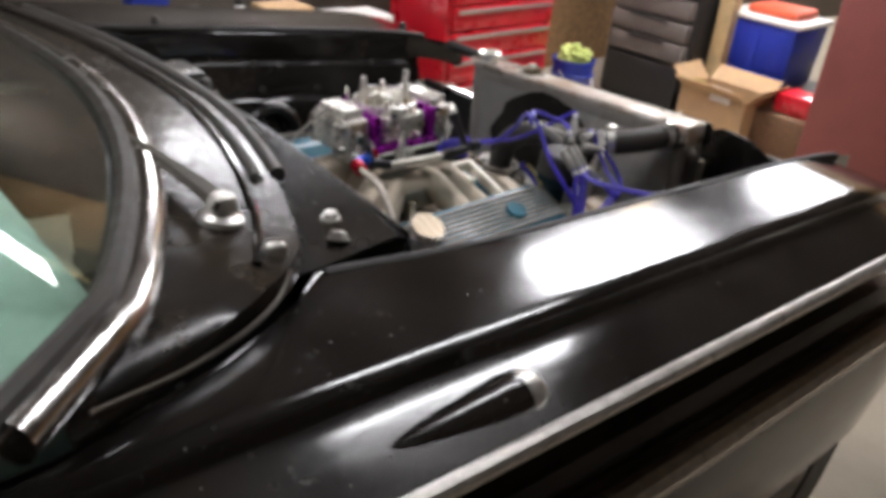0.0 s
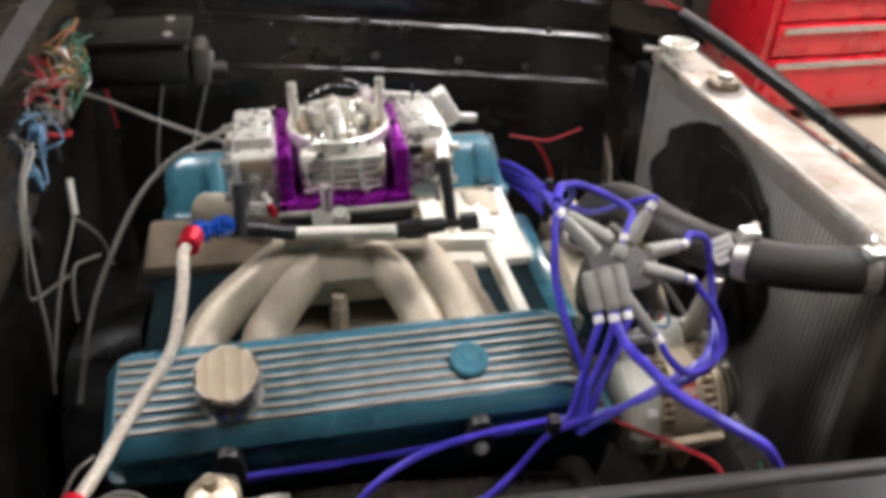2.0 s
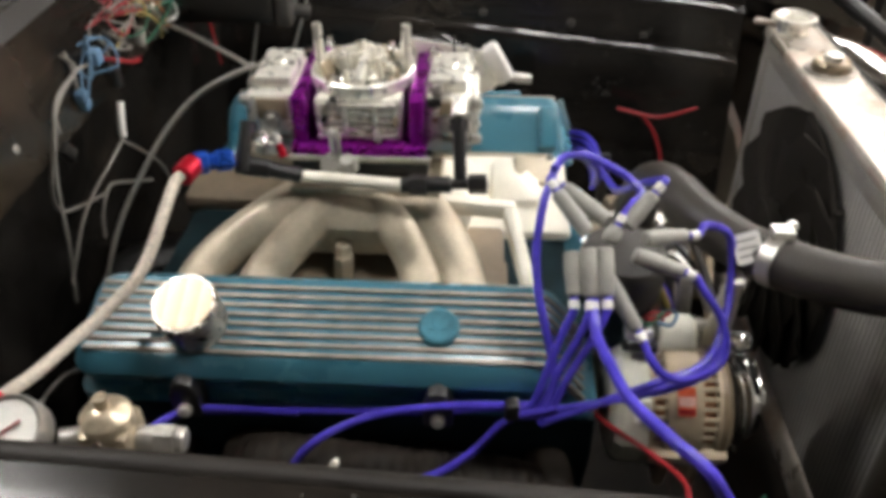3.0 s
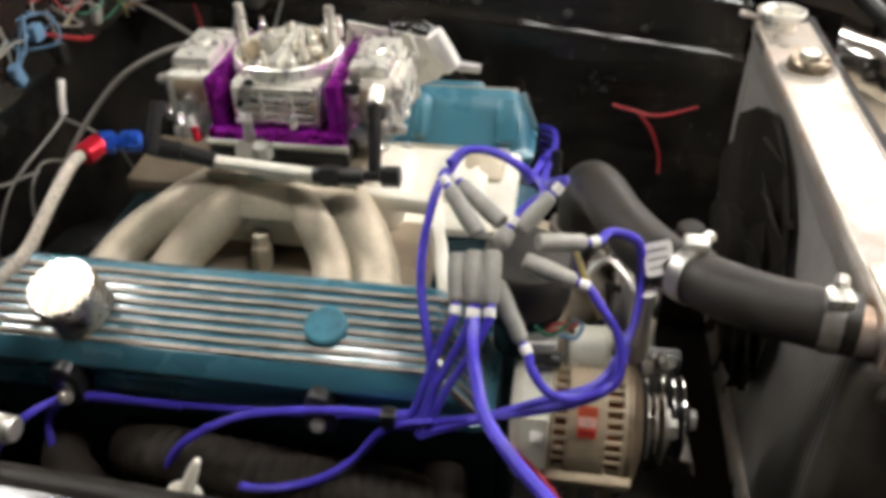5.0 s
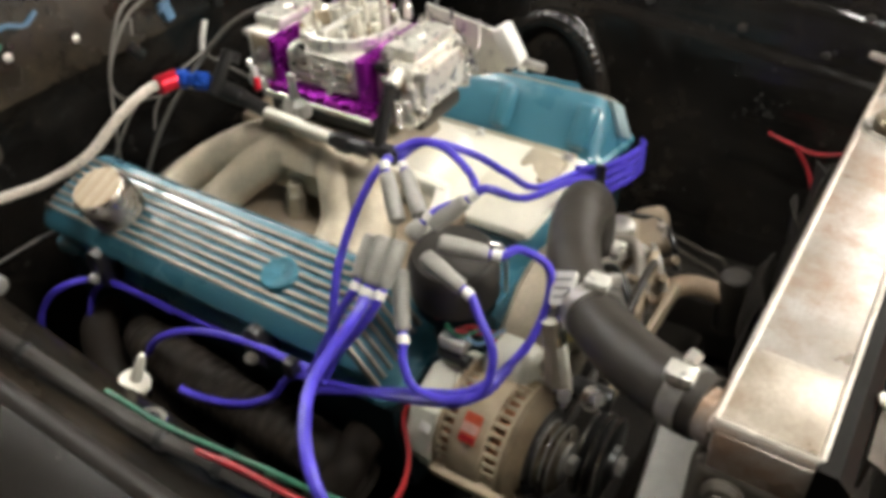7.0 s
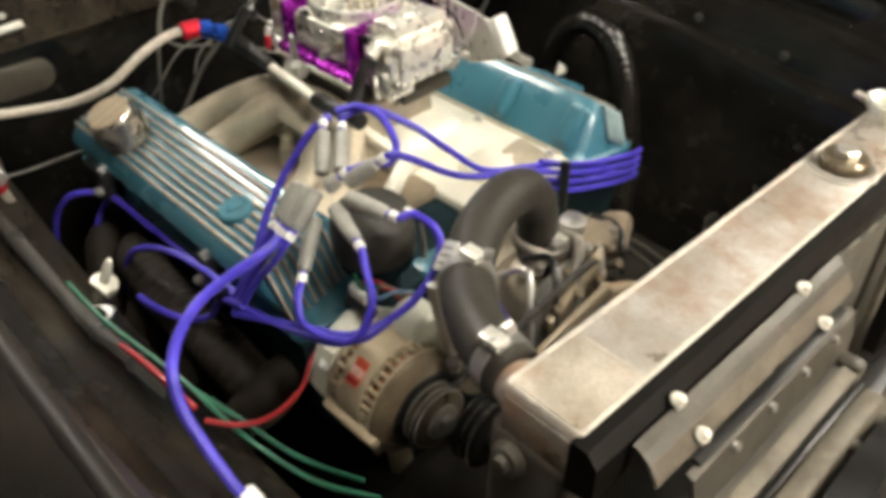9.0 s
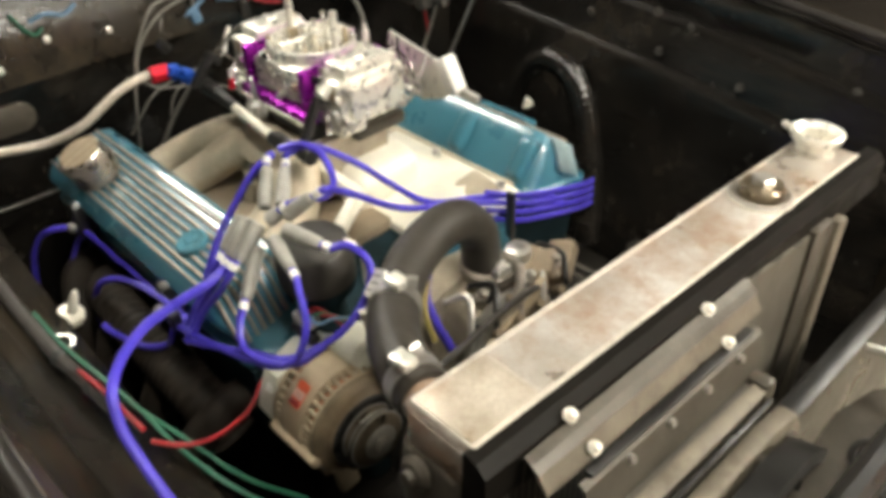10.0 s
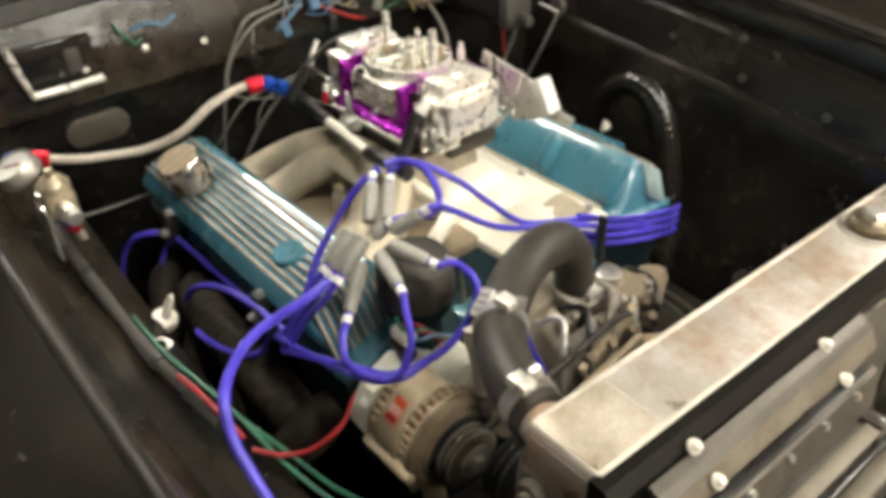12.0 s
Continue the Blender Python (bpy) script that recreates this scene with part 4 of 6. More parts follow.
def carburettor():
    yc, xc = .040, -.013
    t = thing("carburettor", (xc, yc, .897), "polished four barrel carburettor with purple anodised metering blocks", "carburettor")
    part("spacer", box((xc, yc, .907), (.165, .155, .022), .003), BLACK, t, "black spacer plate")
    part("base_plate", box((xc, yc - .002, .926), (.160, .160, .018), .003), PURPLE, t, "purple anodised base plate")
    b = box((xc, yc, .958), (.104, .128, .05), .006)
    part("main_body", b, ALLOY, t)
    for k in range(5):
        part("rib", box((xc, yc - .066, .942 + k * .009), (.09, .006, .004), .001), ALLOY, t)
    for x in (xc - .069, xc + .069):
        part("metering_block", box((x, yc - .004, .9565), (.017, .138, .063), .004), PURPLE, t, "purple anodised metering block")
    for s in (-1, 1):
        bw = part("fuel_bowl", box((xc + s * .104, yc + .002, .952), (.056, .116, .064), .008), ALLOY, t)
        part("bowl_cap", box((xc + s * .135, yc + .002, .953), (.01, .09, .045), .004), ALLOY, bw)
        for y in (-.045, .045):
            for z in (.93, .973):
                part("bolt", hexbolt((xc + s * .132, yc + y, z), (s, 0, 0), .0055, .012), STEEL, bw)
        part("needle_adjuster", hexbolt((xc + s * .104, yc + .0, .984), (0, 0, 1), .011, .016), ALLOY, bw)
        part("sight_plug", hexbolt((xc + s * .104, yc - .056, .955), (0, -1, 0), .008, .01), STEEL, bw)
        part("vent_tube", lathe([(.0055, 0), (.0055, .058), (.004, .058), (.004, .0)], (xc + s * .053, yc + .003, .984), (0, 0, 1), 12), ALLOY, t, "upright vent tube")
    # round air horn with four barrels and boosters
    part("air_horn", lathe([(.062, 0), (.064, .004), (.063, .015), (.060, .017), (.058, .014), (.058, .002)], (xc, yc, .981), (0, 0, 1), 40), ALLOY, t)
    for sx in (-1, 1):
        for sy in (-1, 1):
            c = (xc + sx * .024, yc + sy * .026, .975)
            bar = part("barrel", lathe([(.023, .010), (.0215, .010), (.019, -.02), (.019, -.022), (.0, -.022)], c, (0, 0, 1), 20, closed=False), ALLOY, t)
            part("booster", lathe([(.008, 0), (.009, .008), (.006, .012), (.005, .0)], V(*c) + V(0, 0, .002), (0, 0, 1), 12), CHROME, bar)
            part("booster_arm", rod(V(*c) + V(0, 0, .006), V(*c) + V(sx * .02, 0, .008), .003, seg=8), CHROME, bar)
    part("choke_wall", box((xc, yc, .992), (.012, .11, .022), .003), ALLOY, t)
    # throttle linkage on the camera's side
    part("throttle_shaft", rod((xc - .085, yc - .082, .921), (xc + .085, yc - .082, .921), .004), STEEL, t)
    part("throttle_lever", lathe([(0, 0), (.015, 0), (.016, .002), (.015, .005), (.006, .006), (0, .006)], (xc - .028, yc - .094, .918), (0, -1, .5), 20, closed=False), BOOT, t, "round grey throttle lever")
    part("idle_screw", rod((xc - .02, yc - .092, .928), (xc - .02, yc - .096, .962), .003), STEEL, t)
    part("accelerator_pump", box((xc - .112, yc - .05, .922), (.035, .04, .016), .005), ALLOY, t)
    for s in (-1, 1):
        part("mounting_stud", rod((xc + s * .071, yc - .069, .934), (xc + s * .071, yc - .069, .953), .004), STEEL, t)
    # far side linkage plate
    part("linkage_plate", plate([(-.03, -.02), (.05, -.035), (.095, -.02), (.115, .0), (.085, .030), (-.02, .046)], .005, (.048, .150, .940), "y"), ALLOY, t, "bright throttle cable bracket")
    part("linkage_tip", box((.149, .160, .952), (.022, .026, .052), .005, rot=(0, -32, 0)), WHITE_PLASTIC, t, "white bracket end")
    part("cable_end", rod((.160, .163, .934), (.196, .168, .928), .006), STEEL, t)
    rng = random.Random(11)
    # accelerator pump levers, black arms down to the fuel rail
    for x, yy in ((.106, -.042), (-.135, -.058)):
        part("fuel_inlet", rod((x, yy, .972), (x + (.004 if x > 0 else -.004), yy - .036, .918 if x > 0 else .930), .0075, seg=12), BLACK, t, "black anodised inlet fitting")
        part("inlet_nut", lathe([(.0105, 0), (.0105, .012)], (x, yy + .008, .968), (0, -.6, -.8), 6), BLACK, t)
        if x > 0:
            part("inlet_collar", rod((x, yy + .02, .985), (x, yy + .004, .972), .009, seg=12), ALLOY, t)
    for s in (-1, 1):
        xb = xc + s * .104
        part("bowl_step", box((xb, yc + .002, .990), (.046, .085, .016), .005), ALLOY, t)
        part("bowl_pocket", box((xb, yc - .052, .966), (.038, .010, .026), .003), TAN_CASE, t)
        part("pump_housing", box((xb, yc - .030, .915), (.040, .045, .018), .005), ALLOY, t)
        part("pump_lever", plate([(-.028, -.004), (.028, -.006), (.030, .004), (-.02, .008)], .003, (xb, yc - .062, .928), "y"), STEEL, t)
        part("pump_spring", tube([(xb + s * .012 + .004 * math.cos(i * 1.3), yc - .068 + .004 * math.sin(i * 1.3), .915 + i * .0007) for i in range(44)], .0011, 5, smooth=False), CHROME, t, "coiled pump spring")
        for k in range(5):
            part("screw", lathe([(.0042, 0), (.0042, .003), (.002, .004), (0, .004)], (xb + rng.uniform(-.02, .02), yc + rng.uniform(-.05, .05), .998), (0, 0, 1), 8, closed=False), STEEL, t)
        for y in (-.052, -.018, .018, .052):
            part("bowl_screw", lathe([(.0048, 0), (.0048, .008), (.003, .010), (0, .010)], (xc + s * .133, yc + y, .935 + .03 * (k % 2)), (s, 0, 0), 8, closed=False), STEEL, t)
        # thin linkage wires and rods round the bowls
        part("linkage_rod", tube([(xb - s * .03, yc + .075, .985), (xb, yc + .085, .972), (xb + s * .022, yc + .082, .945), (xb + s * .012, yc + .08, .915)], .0026, 7, 5), CHROME, t, "thin bright linkage rod")
    for k, (x, y, h) in enumerate(((-.052, .032, .020), (.018, .034, .018), (-.030, -.034, .016), (.012, -.032, .019), (-.070, .060, .022), (.048, .064, .024), (.030, .052, .020), (-.045, -.052, .015))):
        part("air_bleed", lathe([(.0055, 0), (.0055, h * .6), (.0035, h * .7), (.0035, h), (0, h)], (xc + x * .8 + .005, yc + y, .985), (0, 0, 1), 10, closed=False), ALLOY if k % 2 else CHROME, t)
    for y in (-.045, -.015, .02):
        part("body_rib", box((xc + y, yc - .066, .962), (.006, .008, .034), .002), ALLOY, t)
    part("vacuum_port", rod((xc + .02, yc - .066, .948), (xc + .026, yc - .085, .946), .0045), STEEL, t)
    part("throttle_stop", box((xc - .028, yc - .092, .944), (.006, .006, .036), .002), WHITE_PLASTIC, t)
    part("stop_nut", lathe([(.012, 0), (.013, .006), (.009, .016), (0, .017)], (xc - .010, yc - .096, .916), (0, -.3, 1), 8, closed=False), BOOT, t)
    part("red_plug", rod((xc - .092, yc - .088, .940), (xc - .086, yc - .094, .927), .0048), RED_AN, t, "small red fitting")
    part("white_plug", rod((xc - .096, yc - .084, .952), (xc - .092, yc - .088, .940), .0042), WHITE_PLASTIC, t)
    part("secondary_shaft", rod((xc - .07, yc + .084, .925), (.12, yc + .086, .928), .004), STEEL, t)
    part("secondary_arm", plate([(-.012, -.01), (.03, -.004), (.034, .008), (-.008, .014)], .004, (.085, yc + .088, .93), "y"), STEEL, t)
    part("return_spring", tube([(.10 + .0048 * math.cos(i * 1.2), .05 + i * .0016, .955 + .0048 * math.sin(i * 1.2)) for i in range(48)], .0012, 5, smooth=False), CHROME, t, "coiled return spring")
    # cast lugs, bleeds and screws crowd the top and the bowls
    for k in range(34):
        r, an = rng.uniform(.012, .058), rng.uniform(0, 6.283)
        x, y, h = xc + r * math.cos(an), yc + r * math.sin(an), rng.uniform(.010, .030)
        m = (ALLOY, CHROME, CAST_PALE, TAN_CASE)[k % 4]
        if k % 3:
            part("bleed_post", lathe([(rng.uniform(.004, .007), 0), (.0045, h * .5), (.003, h), (0, h)], (x, y, .982), (rng.uniform(-.15, .15), rng.uniform(-.15, .15), 1), 8, closed=False), m, t)
        else:
            part("cast_lug", box((x, y, .984 + h / 3), (rng.uniform(.008, .018), rng.uniform(.006, .014), h * .8), .002, rot=(rng.uniform(-12, 12), rng.uniform(-12, 12), rng.uniform(0, 90))), m, t)
    for k in range(44):
        s = -1 if k % 2 else 1
        face = k % 4
        xb = xc + s * .104 + rng.uniform(-.026, .026)
        c = ((xb, yc - .057, rng.uniform(.925, .985)), (xc + s * .134, yc + rng.uniform(-.05, .05), rng.uniform(.925, .985)), (xb, yc + rng.uniform(-.05, .05), .990), (xc + rng.uniform(-.05, .05), yc - .066, rng.uniform(.938, .985)))[face]
        q = rng.uniform(.005, .012)
        part("cast_lug", box(c, (q * rng.uniform(.6, 1.6), q * .9, q * rng.uniform(.5, 1.4)), .0018, rot=(rng.uniform(-15, 15), rng.uniform(-15, 15), rng.uniform(-15, 15))), (ALLOY, CAST_PALE, STEEL, TAN_CASE, BLACK)[k % 5], t)
    for k in range(7):
        x0, y0 = .055 + rng.uniform(0, .08), .02 + rng.uniform(0, .10)
        part("linkage_wire", tube([(x0, y0, .93 + rng.uniform(0, .02)), (x0 + rng.uniform(-.02, .03), y0 + .02, .955), (x0 + rng.uniform(-.02, .04), y0 + rng.uniform(.02, .05), .985 + rng.uniform(-.01, .02))], .0018, 6, 4), (CHROME, STEEL, BLACK)[k % 3], t, "thin linkage wire")
    t.scale.z = 1.09
    part("grey_base_wedge", box((.078, .065, .898), (.050, .09, .018), .004, rot=(0, 6, 0)), GREY_ALLOY, t, "dull grey adapter edge")
    return t


carburettor()


def fuel_log():
    t = thing("fuel_log", (-.01, -.09, .90), "silver fuel rail with black anodised ends beside the carburettor", "fuel rail")
    part("rail", rod((-.080, -.066, .9125), (.044, -.082, .914), .0072), CAST_PALE, t, "pale bare rail")
    part("end_fitting", rod((-.150, -.076, .934), (-.112, -.070, .924), .0115), BLACK, t)
    part("end_fitting", rod((-.114, -.070, .924), (-.078, -.066, .9125), .0095), BLACK, t)
    part("end_fitting", rod((.042, -.082, .914), (.100, -.084, .918), .0095), BLACK, t)
    part("nut", lathe([(.0125, 0), (.0125, .020)], (.052, -.082, .9145), (1, -.04, .05), 6), BLACK, t)
    part("plug", lathe([(.006, 0), (.006, .020), (.0115, .022), (.0115, .042), (0, .044)], (.098, -.084, .918), (1, -.02, .06), 6, closed=False), BLACK, t)


fuel_log()


def braided_line():
    t = thing("fuel_line", (-.22, -.28, .86), "pale braided fuel line with red and blue anodised fittings", "fuel line")
    pts = [(-.190, -.118, .950), (-.196, -.146, .950), (-.196, -.192, .938), (-.208, -.243, .905), (-.236, -.284, .884), (-.252, -.325, .882), (-.264, -.375, .888), (-.272, -.415, .900)]
    part("hose", tube(pts, .0064, 12), BRAID, t, "woven pale braid")
    d1 = (V(-.190, -.118, .950) - V(-.196, -.146, .950)).normalized()
    p = V(-.190, -.121, .950)
    a = part("red_collar", rod(p - d1 * .012, p + d1 * .016, .0125), RED_AN, t, "red anodised collar")
    b = lathe([(.0125, 0), (.0125, .014), (.009, .016), (.009, .022), (.012, .024), (.012, .040), (.008, .044)], p + d1 * .016, (.85, .35, -.06), 6)
    part("blue_nut", b, BLUE_AN, t, "blue anodised swivel nut")
    q = V(-.271, -.415, .900)
    part("red_collar", rod(q - V(-.2, -.6, .1) * .0, q + V(-.012, -.026, .004), .0125), RED_AN, t, "red anodised collar")
    part("blue_nut", lathe([(.0125, 0), (.0125, .02), (.009, .03)], q + V(-.012, -.026, .004), (-.4, -.9, .1), 6), BLUE_AN, t, "blue anodised swivel nut")


braided_line()


TARNISHED = mat("tarnished_bright_casting", (0.52, 0.44, 0.32), 0.32, 0.7, 0.4, 60, 300, bump=0.1, spots=0.6, spot_color=(0.06, 0.05, 0.04), spot_scale=70)


def regulator():
    t = thing("fuel_regulator", (-.20, -.44, .84), "polished fuel pressure regulator with a round gauge", "fuel regulator")
    g = part("gauge", lathe([(.0, 0), (.026, 0), (.030, .004), (.030, .022), (.028, .026), (.025, .024)], (-.232, -.455, .885), (0, -.45, .9), 30, closed=False), STEEL, t, "round bright gauge case")
    part("dial", lathe([(.0, .021), (.0255, .021), (.0255, .0225), (0, .0225)], (-.232, -.455, .885), (0, -.45, .9), 30, closed=False), WHITE_PLASTIC, g, "white gauge dial")
    ax = V(0, -.45, .9).normalized()
    c = V(-.232, -.455, .885) + ax * .0245
    part("needle", rod(c - V(.01, 0, 0) - V(0, .9, .45) * .010, c + V(.010, 0, 0) + V(0, .9, .45) * .008, .0014, seg=6), RED_WIRE, g, "red gauge needle")
    part("body", box((-.165, -.438, .872), (.042, .04, .036), .006), TARNISHED, t)
    part("dome", lathe([(.021, 0), (.021, .012), (.014, .02), (.006, .022), (.006, .032), (0, .032)], (-.165, -.438, .886), (0, 0, 1), 20, closed=False), TARNISHED, t)
    part("port", rod((-.145, -.438, .87), (-.105, -.436, .868), .011), STEEL, t)
    part("port_nut", lathe([(.013, 0), (.013, .016)], (-.128, -.438, .87), (1, 0, 0), 6), STEEL, t)
    part("elbow", rod((-.205, -.45, .88), (-.186, -.44, .874), .008), STEEL, t)
    # short return line with coloured fittings
    part("blue_nut", lathe([(.010, 0), (.010, .014), (.008, .016)], (-.192, -.432, .828), (-.5, .35, -.8), 6), BLUE_AN, t, "blue anodised nut")
    part("red_collar", rod((-.203, -.424, .812), (-.212, -.418, .796), .0105), RED_AN, t, "red anodised collar")
    part("return_elbow", tube([(-.170, -.438, .868), (-.182, -.438, .850), (-.192, -.432, .828)], .008, 10), STEEL, t)
    part("return_hose", tube([(-.210, -.419, .800), (-.228, -.410, .765), (-.252, -.400, .715), (-.275, -.392, .665)], .0075, 10), BRAID, t, "pale braided return hose")
    for k, (dx, dz) in enumerate(((-.012, .0), (.012, .002), (.0, .016))):
        part("screw", lathe([(.004, 0), (.004, .004), (0, .005)], (-.165 + dx, -.460, .872 + dz), (0, -1, .2), 8, closed=False), CHROME, t)
    part("bracket", box((-.165, -.46, .83), (.05, .004, .07), .001), STEEL, t)
    t.location += V(.004, -.006, .022)


regulator()


# ---- ignition ----


CAP_DARK = mat("brown_black_moulding", (0.030, 0.026, 0.021), 0.55, 0, 0.3, 40, 300, bump=0.1)


def distributor():
    t = thing("distributor", (.255, -.15, .80), "black distributor with a grey booted cap at the engine front", "distributor")
    ax = V(.05, -.10, 1).normalized()
    b0 = V(.279, -.182, .790)
    part("housing", lathe([(.026, 0), (.026, .05), (.042, .06), (.044, .09), (.042, .092)], b0, ax, 24), TEAL_SHADE, t)
    part("cap", lathe([(.046, -.012), (.046, .022), (.043, .032), (.040, .036), (.0, .038)], b0 + ax * .09, ax, 32, closed=False), CAP_DARK, t, "dark brown black moulded cap")
    bail = [b0 + ax * z_ + V(.030 + r_, .034 + r_, 0) for z_, r_ in ((.055, .006), (.085, .006), (.118, .004), (.128, -.006))]
    part("spring_clip", tube(bail, .0022, 8), STEEL, t, "thin pale spring clip")
    return t


distributor()


def lead(pts, boot_from, boot_to, label="blue silicone spark plug lead with a grey boot", r=.0042):
    """One plug lead: grey boot on the cap, white collar, blue cable."""
    t = thing("plug_lead", boot_from, label, "plug lead", "spark plug leads")
    a, b = Vector(boot_from), Vector(boot_to)
    h = (b - a).length
    part("boot", lathe([(.0065, -.004), (.0082, -.002), (.0088, .3 * h), (.0080, .62 * h), (.0074, .95 * h), (.0058, h), (.0045, h + .001)], a, b - a, 14), BOOT, t, "grey rubber boot")
    d = (b - a).normalized()
    part("marker", rod(b + d * .004, b + d * .013, .0054), WHITE_PLASTIC, t, "white number sleeve")
    part("cable", tube([b - d * .004, b + d * .012] + [Vector(p) for p in pts], r, 8), BLUE_WIRE, t, "blue cable")
    return t


# boots stand round the cap, with their cables
lead([(.205, -.178, .990), (.197, -.200, .975), (.191, -.232, .938), (.194, -.260, .909), (.203, -.285, .880), (.212, -.312, .842), (.20, -.33, .80)], (.238, -.217, .955), (.210, -.191, .981))
lead([(.208, -.160, .985), (.222, -.135, .990), (.250, -.095, .962), (.268, -.06, .925), (.274, .0, .872), (.285, .10, .84), (.30, .22, .79)], (.258, -.207, .961), (.219, -.173, .975))
lead([(.314, -.180, .992), (.302, -.145, .965), (.292, -.06, .90), (.292, .05, .855), (.296, .15, .81), (.300, .26, .76)], (.280, -.213, .961), (.303, -.195, .984))
lead([(.360, -.196, .950), (.386, -.190, .935), (.392, -.205, .900), (.385, -.240, .868), (.36, -.285, .848), (.31, -.305, .836), (.20, -.33, .800)], (.298, -.228, .955), (.337, -.215, .950))
lead([(.352, -.258, .916), (.372, -.268, .888), (.375, -.288, .860), (.352, -.302, .843), (.300, -.312, .828), (.20, -.324, .808)], (.288, -.240, .942), (.330, -.250, .932))
lead([(.300, -.306, .872), (.318, -.315, .856), (.346, -.306, .848), (.372, -.285, .850), (.382, -.255, .862)], (.262, -.250, .919), (.288, -.287, .890))
lead([(.218, -.290, .886), (.205, -.306, .850), (.192, -.320, .816), (.175, -.320, .806)], (.225, -.241, .941), (.227, -.270, .915))
lead([(.234, -.293, .886), (.215, -.309, .850), (.200, -.322, .814), (.178, -.318, .802)], (.240, -.242, .946), (.242, -.273, .917))
lead([(.247, -.294, .884), (.226, -.311, .85), (.208, -.324, .812), (.18, -.322, .800)], (.256, -.240, .946), (.258, -.272, .918))
# the thick coil lead rises from the cap's middle, and another falls towards the camera
lead([(.283, -.196, .972), (.296, -.172, .972), (.280, -.150, .978), (.245, -.140, .992), (.220, -.150, .998), (.207, -.170, .995)], (.262, -.226, .952), (.268, -.218, .960), "blue silicone coil lead looping over the cap")
lead([(.247, -.308, .900), (.256, -.351, .902), (.268, -.391, .904), (.294, -.429, .904), (.322, -.455, .896), (.342, -.463, .868), (.366, -.462, .840), (.395, -.458, .808), (.405, -.454, .796)], (.248, -.246, .935), (.246, -.272, .915), "thick blue silicone lead with a grey boot", .0056)


end_plug = thing("lead_connector", (.412, -.450, .786), "white plastic lead connector with a red cap on the inner fender", "connector")
part("shell", box((.414, -.450, .787), (.034, .018, .016), .004, rot=(0, 42, 12)), WHITE_PLASTIC, end_plug)
part("cap", box((.433, -.446, .770), (.016, .017, .015), .004, rot=(0, 42, 12)), RED_AN, end_plug, "red cap")


def loop_lead(pts, label):
    t = thing("plug_lead", pts[0], label, "plug lead", "spark plug leads")
    part("cable", tube(pts, .0042, 8), BLUE_WIRE, t)


loop_lead([(.215, -.325, .818), (.168, -.328, .800), (.138, -.330, .757), (.106, -.342, .736), (.077, -.354, .733), (.050, -.366, .740), (.034, -.372, .749)], "blue plug lead looped beside the head")
loop_lead([(.205, -.318, .812), (.165, -.316, .808), (.097, -.314, .800), (.028, -.327, .795), (-.030, -.341, .765), (-.060, -.348, .715), (-.068, -.350, .66)], "blue plug lead curling down to the exhaust side")
loop_lead([(.19, -.312, .806), (.10, -.303, .782), (-.01, -.299, .770), (-.10, -.300, .768), (-.165, -.310, .774), (-.203, -.343, .769), (-.238, -.362, .725), (-.250, -.374, .665), (-.25, -.378, .62)], "blue plug lead arching behind the cover")
loop_lead([(-.05, -.301, .768), (-.13, -.298, .762), (-.180, -.296, .752), (-.206, -.306, .728), (-.196, -.328, .700), (-.183, -.345, .665), (-.175, -.35, .62)], "blue plug lead dropping behind the cover")
for i in range(4):
    z = .835 - i * .014
    loop_lead([(.285, .09, z + .015), (.296, .15, z - .012), (.300, .22, z - .035), (.294, .30, z - .062), (.275, .35, z - .085)], "blue plug lead running across the front of the far head")
solo("cable_tie", box((.303, .122, .806), (.014, .008, .075), .003), BLACK, "black zip tie bundling the blue leads", "cable tie")
solo("cable_tie", box((.172, -.327, .815), (.014, .014, .022), .003), BLACK, "black zip tie beside the finned cover", "cable tie")


# ---- cooling ----
PULLEY = mat("worn_pulley_steel", (0.27, 0.22, 0.155), 0.30, 0.8, 0.3, 40, 300, bump=0.1)
RZ = .940
LEAN = radians(-2.3)


# The near end's shade is in this dark colour, with brown dust over it.
TANK_SHADE = mat("dusty_shaded_metal", (0.085, 0.074, 0.060), 0.34, 0.3, 0.4, 12, 240, bump=0.1, spots=0.5, spot_color=(0.20, 0.165, 0.12), spot_scale=16)
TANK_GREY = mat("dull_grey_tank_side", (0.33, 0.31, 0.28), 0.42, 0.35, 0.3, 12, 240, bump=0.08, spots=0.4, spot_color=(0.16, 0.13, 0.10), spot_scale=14)


